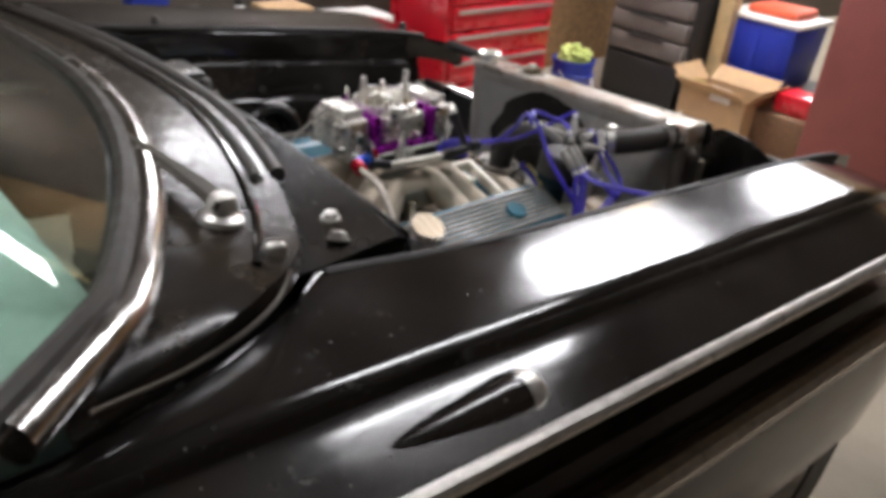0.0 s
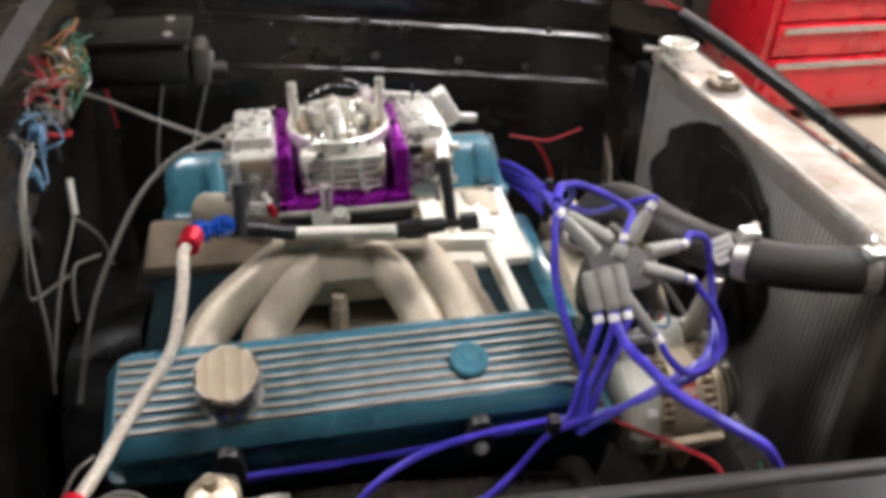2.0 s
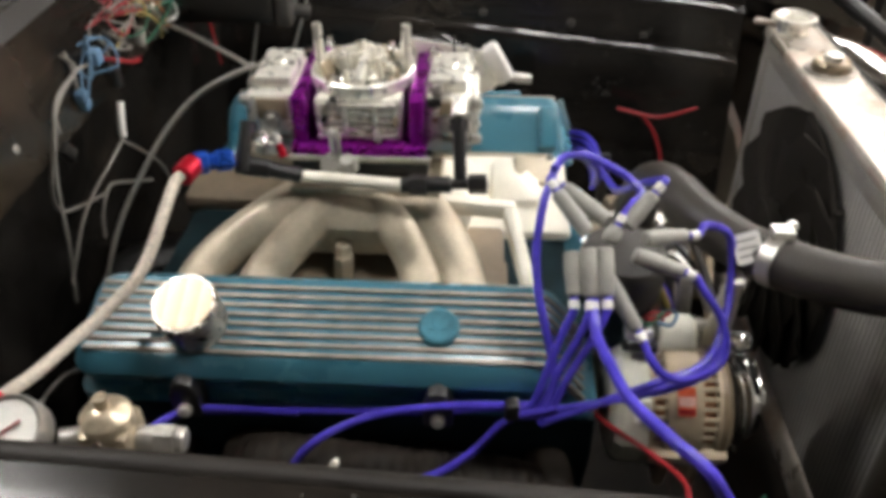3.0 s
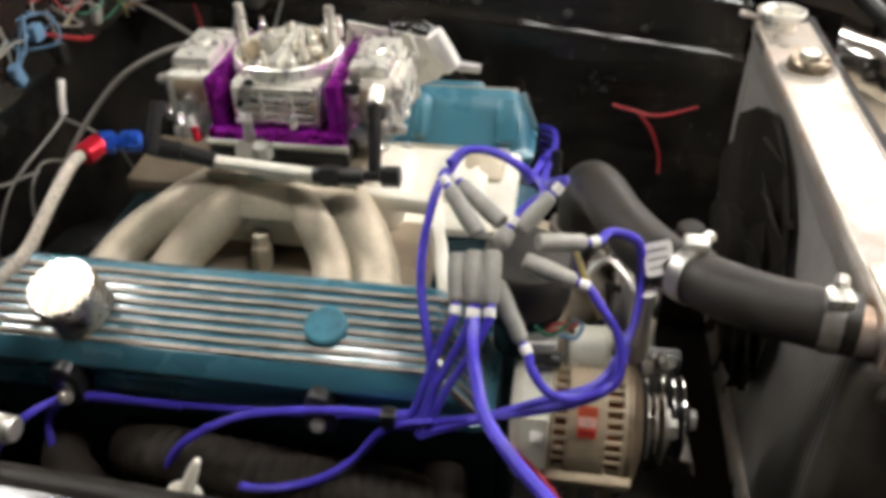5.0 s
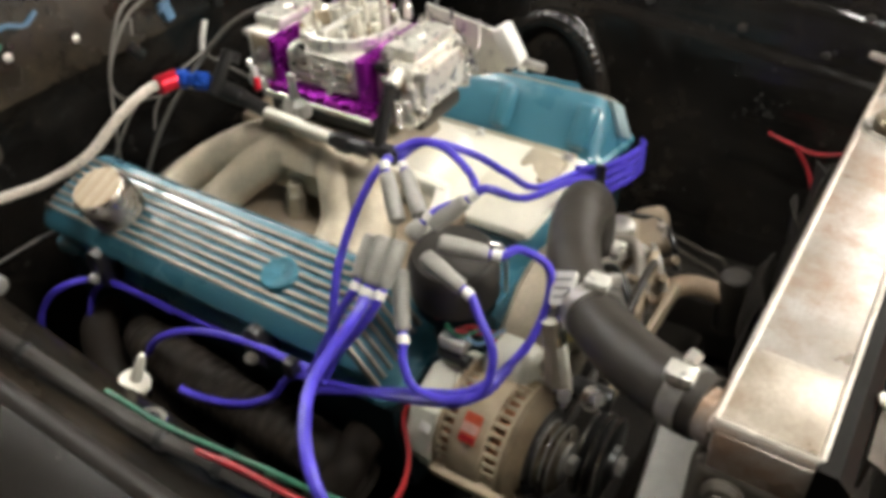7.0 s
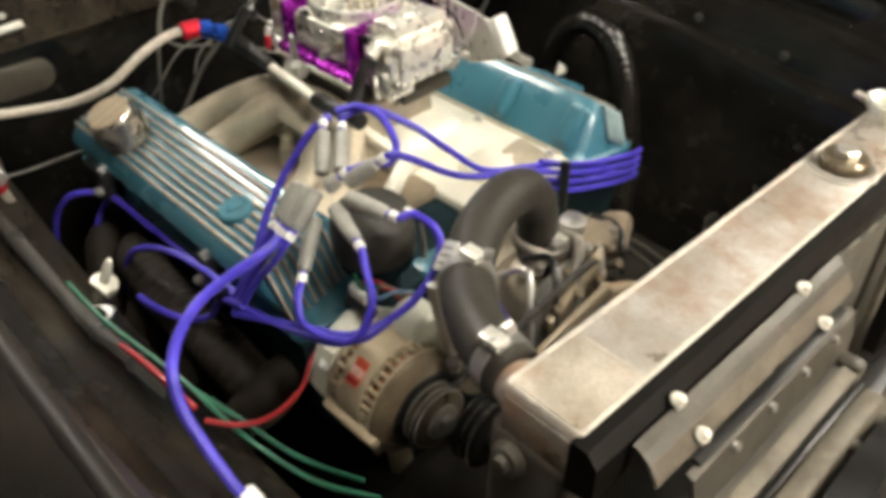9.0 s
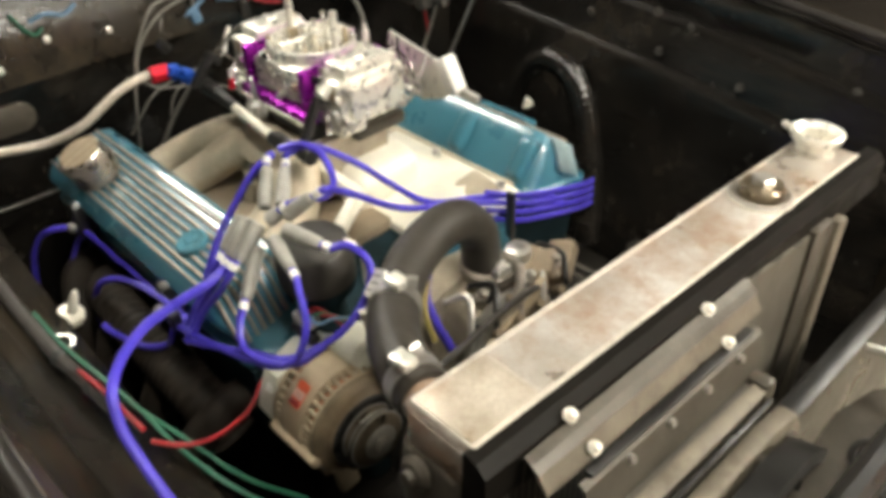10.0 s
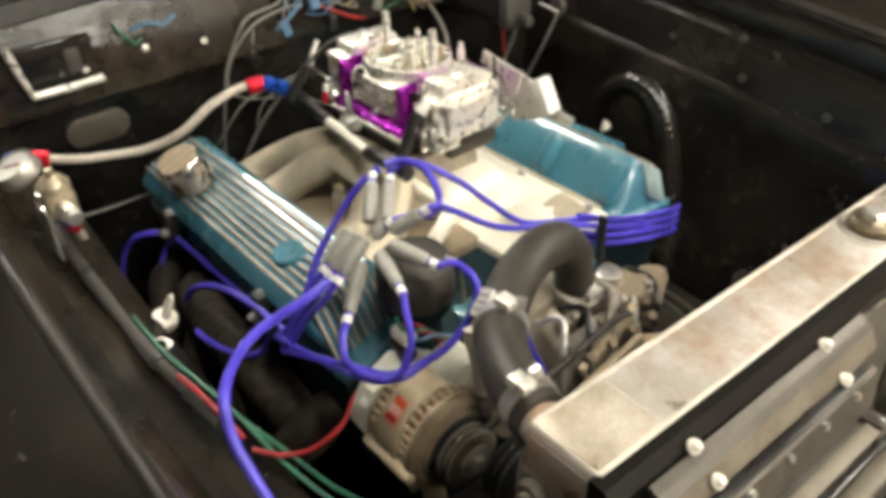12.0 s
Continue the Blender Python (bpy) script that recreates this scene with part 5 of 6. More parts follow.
def radiator():
    x0, x1, ya, yb = .567, .648, -.303, .390
    yc, xc = (ya + yb) / 2, (x0 + x1) / 2
    t = thing("radiator", (xc, yc, .46), "stained bare aluminium radiator with a filler neck", "radiator")
    part("top_tank", box((xc, yc, RZ - .008), (x1 - x0, yb - ya, .016), .006, seg=3), RAD_ALLOY, t, "stained aluminium tank top")
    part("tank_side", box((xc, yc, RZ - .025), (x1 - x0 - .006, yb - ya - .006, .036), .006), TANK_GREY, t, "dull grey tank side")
    part("end_boss", lathe([(.016, 0), (.017, .004), (.013, .009), (.008, .010), (.007, .016), (0, .017)], (xc - .016, ya - .006, RZ - .062), (0, -1, .1), 18, closed=False), GREY_ALLOY, t, "dull grey drain boss")
    part("tank_end", box((xc, ya + .0015, RZ - .030), (x1 - x0 - .012, .005, .046), .002), RAD_ALLOY, t, "stained bright tank end")
    part("tank_seam", box((x0 + .004, yc, RZ - .002), (.004, yb - ya - .03, .005), .001), RAD_ALLOY, t)
    part("core", box((xc, yc, .705), (x1 - x0 - .012, yb - ya - .05, .40), .004), CORE, t, "dark finned radiator core")
    part("end_plate", box((xc - .004, ya + .014, .692), (x1 - x0 + .004, .036, .420), .014, seg=4), TANK_SHADE, t, "glossy brown stained end plate, darkened for shade")
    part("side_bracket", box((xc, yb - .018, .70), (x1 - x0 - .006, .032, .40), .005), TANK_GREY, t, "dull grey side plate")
    part("bottom_tank", box((xc, yc, .49), (x1 - x0, yb - ya, .06), .010, seg=3), RAD_ALLOY, t)
    c = V(.598, .356, RZ - .002)
    nk = part("filler_neck", lathe([(.022, 0), (.022, .016), (.031, .020), (.033, .028), (.029, .030), (.021, .024), (.019, .0), (0, .0)], c, (0, 0, 1), 28, closed=False), ALLOY, t, "open aluminium filler neck")
    part("overflow_spout", rod(c + V(-.02, .01, .012), c + V(-.052, .022, .014), .005), RAD_ALLOY, nk)
    c = V(.608, .206, RZ - .002)
    bs = part("bung", lathe([(.036, 0), (.036, .005), (.033, .008), (.029, .007), (.028, .003), (0, .003)], c, (0, 0, 1), 32, closed=False), FIN, t, "welded bung ring")
    part("plug", lathe([(.025, 0), (.026, .002), (.026, .012), (.023, .016), (.0, .016)], c + V(0, 0, .004), (0, 0, 1), 28, closed=False), PULLEY, bs, "turned plug")
    part("plug_hex", lathe([(.014, 0), (.014, .007), (.012, .009), (0, .009)], c + V(0, 0, .019), (0, 0, 1), 6, closed=False), STEEL, bs)
    part("inlet", rod((.576, -.276, RZ - .026), (.543, -.268, RZ - .025), .022, seg=20), RAD_ALLOY, t)
    part("tank_patch", box((xc, ya + .046, RZ + .0005), (x1 - x0 - .016, .080, .003), .001), RAD_PATCH, t, "brown stained welded end patch")
    # raised weld beads along the edges
    e = .005
    for p, q in (((x0 + e, ya + e), (x0 + e, yb - e)), ((x1 - e, ya + e), (x1 - e, yb - e)), ((x0 + e, ya + e), (x1 - e, ya + e)), ((x0 + .012, ya + .088), (x1 - .012, ya + .088))):
        n = 26
        pts = [(lerp(p[0], q[0], k / n), lerp(p[1], q[1], k / n), RZ - .0015) for k in range(n + 1)]
        part("weld_bead", tube(pts, .0030, 7, smooth=False, radius=lambda u: 1 + .12 * math.sin(u * 170)), WELD, t, "bright weld bead")
    for c2, r2 in (((.608, .206), .036), ((.598, .356), .024)):
        part("weld_bead", tube([(c2[0] + r2 * math.cos(2 * math.pi * k / 20), c2[1] + r2 * math.sin(2 * math.pi * k / 20), RZ) for k in range(21)], .0028, 7, smooth=False), WELD, t, "bright weld bead")
    # the car leans a little across the bay
    t.rotation_euler.x = LEAN
    t.location.y += .48 * math.sin(LEAN)


radiator()


def electric_fan():
    c = V(.552, .09, .735)
    t = thing("electric_fan", c, "matt black electric cooling fan on the radiator", "cooling fan")
    part("motor", lathe([(.0, -.034), (.045, -.034), (.055, -.028), (.055, .0), (0, .0)], c, (1, 0, 0), 24, closed=False), PAN_BLACK, t)
    part("back_disc", lathe([(0, .004), (.178, .004), (.182, .007), (.178, .010), (0, .010)], c, (1, 0, 0), 36, closed=False), PAN_BLACK, t)
    part("hub_ring", lathe([(.128, -.006), (.136, -.006), (.136, .004), (.128, .004)], c, (1, 0, 0), 40), PAN_BLACK, t)
    for k in range(12):
        a = 2 * math.pi * k / 12
        rows = []
        for r, w0, w1 in ((.045, .014, .016), (.09, .026, .030), (.14, .036, .044), (.174, .028, .036), (.183, .014, .020)):
            b_ = a + (r - .05) * 2.2
            u, w = V(0, math.cos(b_), math.sin(b_)), V(0, -math.sin(b_), math.cos(b_))
            rows.append([c + u * r + w * -w0 + V(-.010, 0, 0), c + u * r + V(-.003, 0, 0), c + u * r + w * w1 + V(.008, 0, 0)])
        part("blade", loft(rows, .003), PAN_BLACK, t)
    for k in range(4):
        a = math.pi / 4 + k * math.pi / 2
        part("stay", rod(c + V(.0, math.cos(a) * .05, math.sin(a) * .05), c + V(.010, math.cos(a) * .186, math.sin(a) * .186), .006, seg=8), PAN_BLACK, t)


electric_fan()


PALE_BAR = mat("pale_dusty_bar", (0.17, 0.145, 0.11), 0.55, 0.15, 0.3, 20, 260, bump=0.15, spots=0.65, spot_color=(0.075, 0.060, 0.042), spot_scale=28, spot_lo=0.48)
CORE_PALE = stripes("pale_core_fins", (0.20, 0.18, 0.145), (0.06, 0.055, 0.045), 330, 2, 0.5, 0.4)


def radiator_mount():
    t = thing("radiator_mount", (.69, 0, .85), "black and grey metal mounting bars bolted ahead of the radiator", "radiator mount")
    part("top_bar", loft([[(.635, y, .938), (.650, y, .937), (.660, y, .926), (.661, y, .890), (.635, y, .885)] for y in (-.325, -.1, .15, .40)], closed=True, caps=True), BAR_BLACK, t, "black mounting bar", 15)
    part("angle", loft([[(.6620, y, .895), (.6630, y, .925), (.672, y, .921), (.680, y, .915)] for y in (-.285, -.1, .052)], .003), GREY_ALLOY, t, "dull grey angle bracket", 12)
    part("angle_face", loft([[(.680, y, .9155), (.682, y, .911), (.688, y, .903), (.689, y, .898)] for y in (-.285, -.1, .048)], .003), PALE_BAR, t, "pale dusty bar", 60)
    # Solid black strip paints the dark gap between the plates.
    part("slot", box((.6945, -.11, .894), (.010, .26, .006), .002), BLACK, t, "black strip drawn as the slot's shade")
    part("lower_plate", loft([[(.694, y, .890), (.701, y, .886), (.707, y, .862), (.708, y, .840)] for y in (-.25, -.1, .035)], .003), GREY_ALLOY, t, "dull grey lower plate", 12)
    for x, y, z in ((.664, -.021, .924), (.692, -.023, .901), (.663, -.229, .930), (.688, -.226, .909)):
        part("bolt", lathe([(.0068, 0), (.0068, .002), (.0052, .003), (.0048, .006), (.003, .008), (0, .0085)], (x, y, z), (.6, 0, .8), 12, closed=False), CAST_PALE, t, "white capped bolt")
    for y in (-.19, -.13, -.07, -.01):
        part("screw", lathe([(.005, 0), (.004, .004), (0, .005)], (.703, y, .880), (1, 0, .4), 10, closed=False), STEEL, t)
    # finned triangle of the core showing past the bar's end
    part("core_end", plate([(.0, .918), (.205, .905), (.205, .58), (.0, .58)], .004, (.660, 0, 0), "x"), CORE_PALE, t, "pale finned end of the core")
    part("core_frame", box((.664, .228, .74), (.012, .046, .34), .003), GREY_ALLOY, t, "dull grey upright frame of the core")
    part("end_strap", box((.670, .262, .735), (.014, .022, .345), .004), PALE_BAR, t, "pale upright end strap")
    part("ledge_strip", box((.722, -.12, .838), (.016, .27, .005), .002, rot=(0, 10, 0)), PALE_BAR, t, "thin pale strip")
    part("ledge_strip", box((.735, -.12, .828), (.006, .27, .008), .002), BLACK, t)
    b = thing("oil_cooler", (.72, -.12, .70), "finned cooler core hung below the mounting plate", "cooler")
    part("core", box((.716, -.115, .775), (.022, .25, .135), .003), stripes("cooler_fins", (.22, .20, .17), (.06, .055, .05), 330, 1, .5, .6), b)
    for s in (-1, 1):
        part("end_tank", box((.716, -.115 + s * .13, .775), (.03, .022, .15), .006), GREY_ALLOY, b)
    for ob in (t, b):
        ob.rotation_euler.x = LEAN
        ob.location += V(.006, .014, .003)


radiator_mount()


def pusher_fan():
    t = thing("pusher_fan", (.79, .05, .60), "grey cast fan motor and black guard ahead of the radiator", "cooling fan")
    part("housing", plate([(-.26, .825), (.0, .825), (.05, .812), (.075, .775), (.085, .73), (.05, .70), (-.26, .70)], .022, (.742, 0, 0), "x", .006), PALE_BAR, t, "dull cast housing")
    for y, z, r in ((.035, .79, .010), (.06, .745, .008), (-.03, .81, .008), (-.12, .80, .010)):
        part("boss", lathe([(r, 0), (r, .006), (r * .7, .009), (0, .009)], (.764, y, z), (1, 0, 0), 12, closed=False), GREY_ALLOY, t)
    part("motor", lathe([(.0, 0), (.05, 0), (.056, .01), (.05, .05), (.02, .06), (0, .06)], (.764, -.07, .69), (1, 0, 0), 28, closed=False), GREY_ALLOY, t)
    c = V(.772, -.056, .69)
    part("ring", lathe([(.14, 0), (.145, .03), (.135, .034), (.13, 0)], c, (1, 0, 0), 40), BLACK, t)
    for k in range(18):
        a = 2 * math.pi * k / 18
        part("guard_spoke", rod(c + V(.034, math.cos(a) * .05, math.sin(a) * .05), c + V(.03, math.cos(a + .3) * .14, math.sin(a + .3) * .14), .003, seg=6), BLACK, t)


pusher_fan()


def upper_hose():
    t = thing("radiator_hose", (.43, -.15, .85), "thick black rubber upper radiator hose with steel clamps", "radiator hose")
    pts = [(.560, -.272, .929), (.530, -.264, .928), (.492, -.246, .922), (.452, -.216, .914), (.410, -.172, .907), (.377, -.118, .905), (.357, -.062, .902), (.345, -.014, .883), (.338, .020, .845), (.336, .03, .79)]
    part("hose", tube(pts, .0268, 20, 10), RUBBER, t)

    def clamp(a, b, r, scr):
        a, b = Vector(a), Vector(b)
        d = (b - a).normalized()
        c = part("clamp", lathe([(r, -.008), (r + .0015, -.008), (r + .0015, .008), (r, .008)], a, d, 28), STEEL, t, "steel hose clamp")
        s = Vector(scr).normalized()
        s = (s - d * s.dot(d)).normalized()
        part("screw_housing", box(a + s * (r + .005), (.022, .017, .010), .002), ALLOY, c)
        part("screw", lathe([(.006, 0), (.006, .01)], a + s * (r + .007) + d.cross(s) * .010, d.cross(s), 6), STEEL, c)
    clamp((.541, -.267, .9285), (.530, -.264, .928), .0268, (0, -.3, 1))
    clamp((.436, -.201, .912), (.418, -.181, .908), .0268, (0, .2, 1))
    b = plate(rounded(.027, .031, .003), .004, (0, 0, 0))
    bmesh.ops.transform(b, matrix=frame_to(V(.406, -.197, .924), V(-.42, -.68, .60)) @ pose(0, 0, 0, 0, 0, 35), verts=b.verts)
    tg = part("tag", b, WHITE_PLASTIC, t, "pale clamp tag with faint print")
    for k in range(3):
        b = box((0, -.008 + k * .008, .0043), (.019, .0022, .0006))
        bmesh.ops.transform(b, matrix=frame_to(V(.406, -.197, .924), V(-.42, -.68, .60)) @ pose(0, 0, 0, 0, 0, 35), verts=b.verts)
        part("print_bar", b, GREY_WIRE, tg, "faint grey print bar")
    part("outlet_neck", lathe([(.030, 0), (.030, .008), (.021, .012), (.021, .04)], (.336, .03, .765), (0, 0, 1), 20), CAST, t, "cast thermostat neck")
    clamp((.336, .03, .795), (.336, .03, .78), .0245, (1, .2, 0))


upper_hose()


CAP_PALE = mat("pale_rear_cover", (0.58, 0.57, 0.48), 0.5, 0.1, 0.12, 20, 260, bump=0.08, spots=0.2, spot_color=(0.25, 0.22, 0.16))


BROWN_CASE = mat("brown_stained_case", (0.22, 0.165, 0.105), 0.45, 0.3, 0.35, 30, 260, bump=0.25, spots=0.4, spot_color=(0.26, 0.20, 0.13), spot_scale=40)


def alternator():
    a = V(.279, -.237, .739)
    t = thing("alternator", (.34, -.235, .66), "tan cast alternator with slotted vents and an orange red label", "alternator")
    ax = (1, 0, 0)
    cap = part("rear_cover", lathe([(.0, 0), (.050, 0), (.060, .004), (.066, .012), (.067, .038), (.060, .040)], a, ax, 8, closed=False), CAP_PALE, t, "pale eight sided rear cover", 20)
    part("cover_label", box(a + V(.028, -.050, .036), (.012, .002, .024), .0005, rot=(-43, 0, 0)), WHITE_PLASTIC, cap, "pale sticker")
    part("stator", lathe([(.053, 0), (.053, .075)], a + V(.038, 0, 0), ax, 32), COPPER, t, "copper windings inside")
    for x0, x1, r in ((.038, .0440, .0625), (.0555, .0945, .0640), (.1085, .114, .0635)):
        part("case_band", lathe([(r - .010, x0), (r, x0 + .001), (r, x1 - .001), (r - .010, x1)], a, ax, 40), TAN_CASE, t)
    n = 36
    for k in range(n):
        an = 2 * math.pi * k / n
        u = V(0, math.cos(an), math.sin(an))
        for x0, x1 in ((.0435, .0560), (.0940, .1090)):
            part("vent_rib", rod(a + V(x0, 0, 0) + u * .0600, a + V(x1, 0, 0) + u * .0600, .0025, seg=6), TAN_CASE, t)
    part("front_case", lathe([(.0635, 0), (.0635, .006), (.054, .014), (.050, .010), (.046, .016), (.036, .020), (.030, .016), (0, .018)], a + V(.113, 0, 0), ax, 36, closed=False), BROWN_CASE, t, "dark brown stained front case")
    for k in range(14):
        an = 2 * math.pi * k / 14
        u = V(0, math.cos(an), math.sin(an))
        # Black blocks paint the darkness inside the vent openings.
        part("front_slot", box(a + V(.1265, 0, 0) + u * .041, (.004, .004, .010), .002, rot=(math.degrees(an) - 90, 0, 0)), BLACK, t)
    part("fan", lathe([(.0, 0), (.045, 0), (.047, .002), (.045, .004), (0, .004)], a + V(.130, 0, 0), ax, 32, closed=False), BLACK, t)
    pl = part("pulley", lathe([(.034, 0), (.036, .002), (.028, .008), (.034, .010), (.028, .013), (.036, .018), (.034, .020), (.012, .022), (.012, .026), (0, .026)], a + V(.134, 0, 0), ax, 36, closed=False), PULLEY, t, "grooved steel pulley")
    part("hub_ring", lathe([(.016, 0), (.021, .001), (.021, .004), (.016, .005)], a + V(.1555, 0, 0), ax, 28), STEEL, pl, "worn bright hub ring")
    # Thin steel rings draw the highlights on the pulley's grooves.
    for r_, x_ in ((.0355, .1345), (.0335, .1425), (.0355, .1505)):
        part("groove_edge", lathe([(r_, 0), (r_ + .0012, .0006), (r_ + .0012, .0020), (r_, .0026)], a + V(x_, 0, 0), ax, 36), STEEL, pl, "bright ring drawn as a groove highlight")
    part("nut", lathe([(.011, 0), (.011, .010), (0, .010)], a + V(.158, 0, 0), ax, 6, closed=False), STEEL, pl)
    for w, h, dy, lift, m, lab in ((.0185, .030, 0, .0638, ORANGE_LABEL, "orange red warning label"), (.017, .010, .0, .0650, mat("pale_print", (.75, .45, .38), .3), "pale printed band"), (.016, .005, -.0105, .0650, TOOL_DARK, "dark red print bar")):
        b = plate(rounded(w, h, .0015), .0008, (0, 0, 0))
        bmesh.ops.transform(b, matrix=Matrix.Translation(a + V(.075, 0, 0)) @ pose(0, 0, 0, 43, 0, 0) @ Matrix.Translation((0, dy, lift)), verts=b.verts)
        part("label", b, m, t, lab)
    # long bottom lug, top ear and feet
    part("side_lug", box(a + V(.080, -.062, -.014), (.085, .016, .018), .005, rot=(20, 0, 0)), TAN_CASE, t)
    part("mount_ear", lathe([(.026, 0), (.029, .004), (.029, .040), (.024, .046), (.010, .046)], a + V(.050, .045, .052), ax, 20), CAP_PALE, t, "pale mounting ear")
    part("mount_ear", box(a + V(.076, .036, .046), (.045, .035, .035), .010, rot=(35, 0, 0)), CAP_PALE, t)
    for x in (.070, .104):
        part("foot", box(a + V(x, -.018, -.085), (.014, .030, .055), .006, rot=(8, 0, 0)), TAN_CASE, t)
    part("foot_bolt", hexbolt(a + V(.062, -.018, -.072), (-1, -.3, .3), .010, .014), CHROME, t, "bright bolt")
    for an in (.5, 3.9, 5.4):
        u = V(0, math.cos(an), math.sin(an))
        part("through_bolt", rod(a + V(.04, 0, 0) + u * .066, a + V(.112, 0, 0) + u * .066, .0030), STEEL, t)
    br = thing("alternator_bracket", (.39, -.19, .76), "tan alternator bracket strap with bright bolts", "bracket")
    part("arm", tube([(.398, -.208, .895), (.399, -.200, .86), (.400, -.190, .815), (.400, -.184, .770)], .0125, 10, 6, radius=lambda u: .80 + .35 * u), CAST_PALE, br, "bright arm")
    part("clip", box((.408, -.204, .880), (.010, .012, .040), .003), CHROME, br, "bright clip")
    for p, r in (((.402, -.192, .775), .011), ((.385, -.172, .790), .009), ((.430, -.17, .765), .010)):
        part("bolt", hexbolt(p, (.6, -.4, .6), r, .016), CHROME if r > .0095 else STEEL, br, "bright bolt")
    part("spacer", rod((.405, -.165, .765), (.45, -.16, .760), .013), BLACK, br)


alternator()


def front_clutter():
    """Dirty castings, pipes and bright bits at the engine's front."""
    rng = random.Random(23)
    g = thing("accessory_bracket", (.36, .06, .70), "dirty tan cast brackets and dull pipes at the engine front", "bracket")
    part("casting", box((.352, .085, .758), (.055, .075, .045), .012, rot=(12, 8, 20)), VALLEY, g)
    part("casting", box((.390, .055, .735), (.05, .06, .05), .012, rot=(0, 15, -20)), VALLEY, g)
    part("casting", box((.372, .150, .745), (.045, .07, .03), .012, rot=(16, -14, 24)), VALLEY, g)
    part("strap", box((.41, .02, .748), (.012, .13, .026), .004, rot=(14, 0, 8)), TAN_CASE, g)
    part("strap", box((.435, -.03, .730), (.010, .16, .022), .004, rot=(22, 0, -6)), TAN_CASE, g)
    part("collar", lathe([(.036, 0), (.038, .003), (.038, .016), (.034, .019), (.026, .019)], (.338, .035, .772), (.15, .1, 1), 28), FIN, g, "dull bright ring under the hose")
    part("pipe", tube([(.36, .055, .79), (.385, .05, .795), (.40, .03, .775), (.405, .0, .75)], .007, 10), FIN, g, "dull bent pipe")
    for k in range(9):
        p = (.36 + rng.uniform(-.015, .035), rng.uniform(-.01, .12), .768 + rng.uniform(-.015, .008))
        part("bolt", hexbolt(p, (rng.uniform(.1, .7), rng.uniform(-.4, .4), .8), .0075, .013), STEEL if k % 3 else FIN, g)
    # small grey lugs, ribs and pipes crowd the castings
    for k in range(22):
        c = (.372 + rng.uniform(-.030, .030), rng.uniform(-.03, .12), .752 + rng.uniform(-.02, .022))
        q = rng.uniform(.006, .013)
        part("cast_rib", box(c, (q * rng.uniform(.5, 1.8), q * rng.uniform(.5, 2.2), q), .002, rot=(rng.uniform(-25, 25), rng.uniform(-25, 25), rng.uniform(0, 180))), (VALLEY, FIN, GREY_ALLOY, CAST, BLACK)[k % 5], g)
    for k in range(5):
        y = -.05 + k * .045
        part("thin_pipe", tube([(.345, y, .775), (.375, y + .015, .792 - .006 * k), (.405, y - .01, .77), (.425, y - .03, .735)], .0042, 8, 5), (STEEL, BLACK, FIN)[k % 3], g)
    for k in range(4):
        y = -.02 + k * .04
        part("spigot", rod((.40, y, .735), (.425, y - .01, .76), .006), VALLEY, g)
    part("sleeve", tube([(.322, -.05, .83), (.340, -.075, .80), (.362, -.08, .77), (.38, -.07, .73)], .006, 8), BLUE_WIRE, g, "blue sleeved wire")
    part("sleeve", tube([(.33, -.06, .83), (.352, -.088, .79), (.37, -.09, .75)], .004, 8), YELLOW_WIRE, g, "yellow tagged wire")
    for k, m in enumerate((RED_WIRE, GREEN_WIRE, RED_WIRE, LIGHTBLUE)):
        part("sensor_wire", tube([(.285 + k * .012, -.232, .862 - k * .004), (.300 + k * .012, -.222 - .01 * (k % 2), .848), (.325 + k * .006, -.215, .850), (.335, -.20 + k * .006, .825)], .0022, 6, 5), m, g)
    part("sensor", box((.305, -.228, .835), (.03, .02, .016), .004), WHITE_PLASTIC, g, "white wire connector")
    part("sensor", rod((.29, -.235, .822), (.325, -.232, .815), .008), BLACK, g)


front_clutter()


def low_pale_panel():
    """A pale bent panel deep beside the radiator."""
    rows = []
    for k in range(7):
        u = k / 6
        rows.append([(.470 + .020 * u + w, .105 - .135 * u, .470 - .030 * u - d) for w, d in ((-.036, .020), (-.030, .0), (.026, .0), (.040, .006), (.046, .030))])
    solo("splash_shield", loft(rows, .003), WHITE_PLASTIC, "pale bent panel low in the bay", "shield")


low_pale_panel()


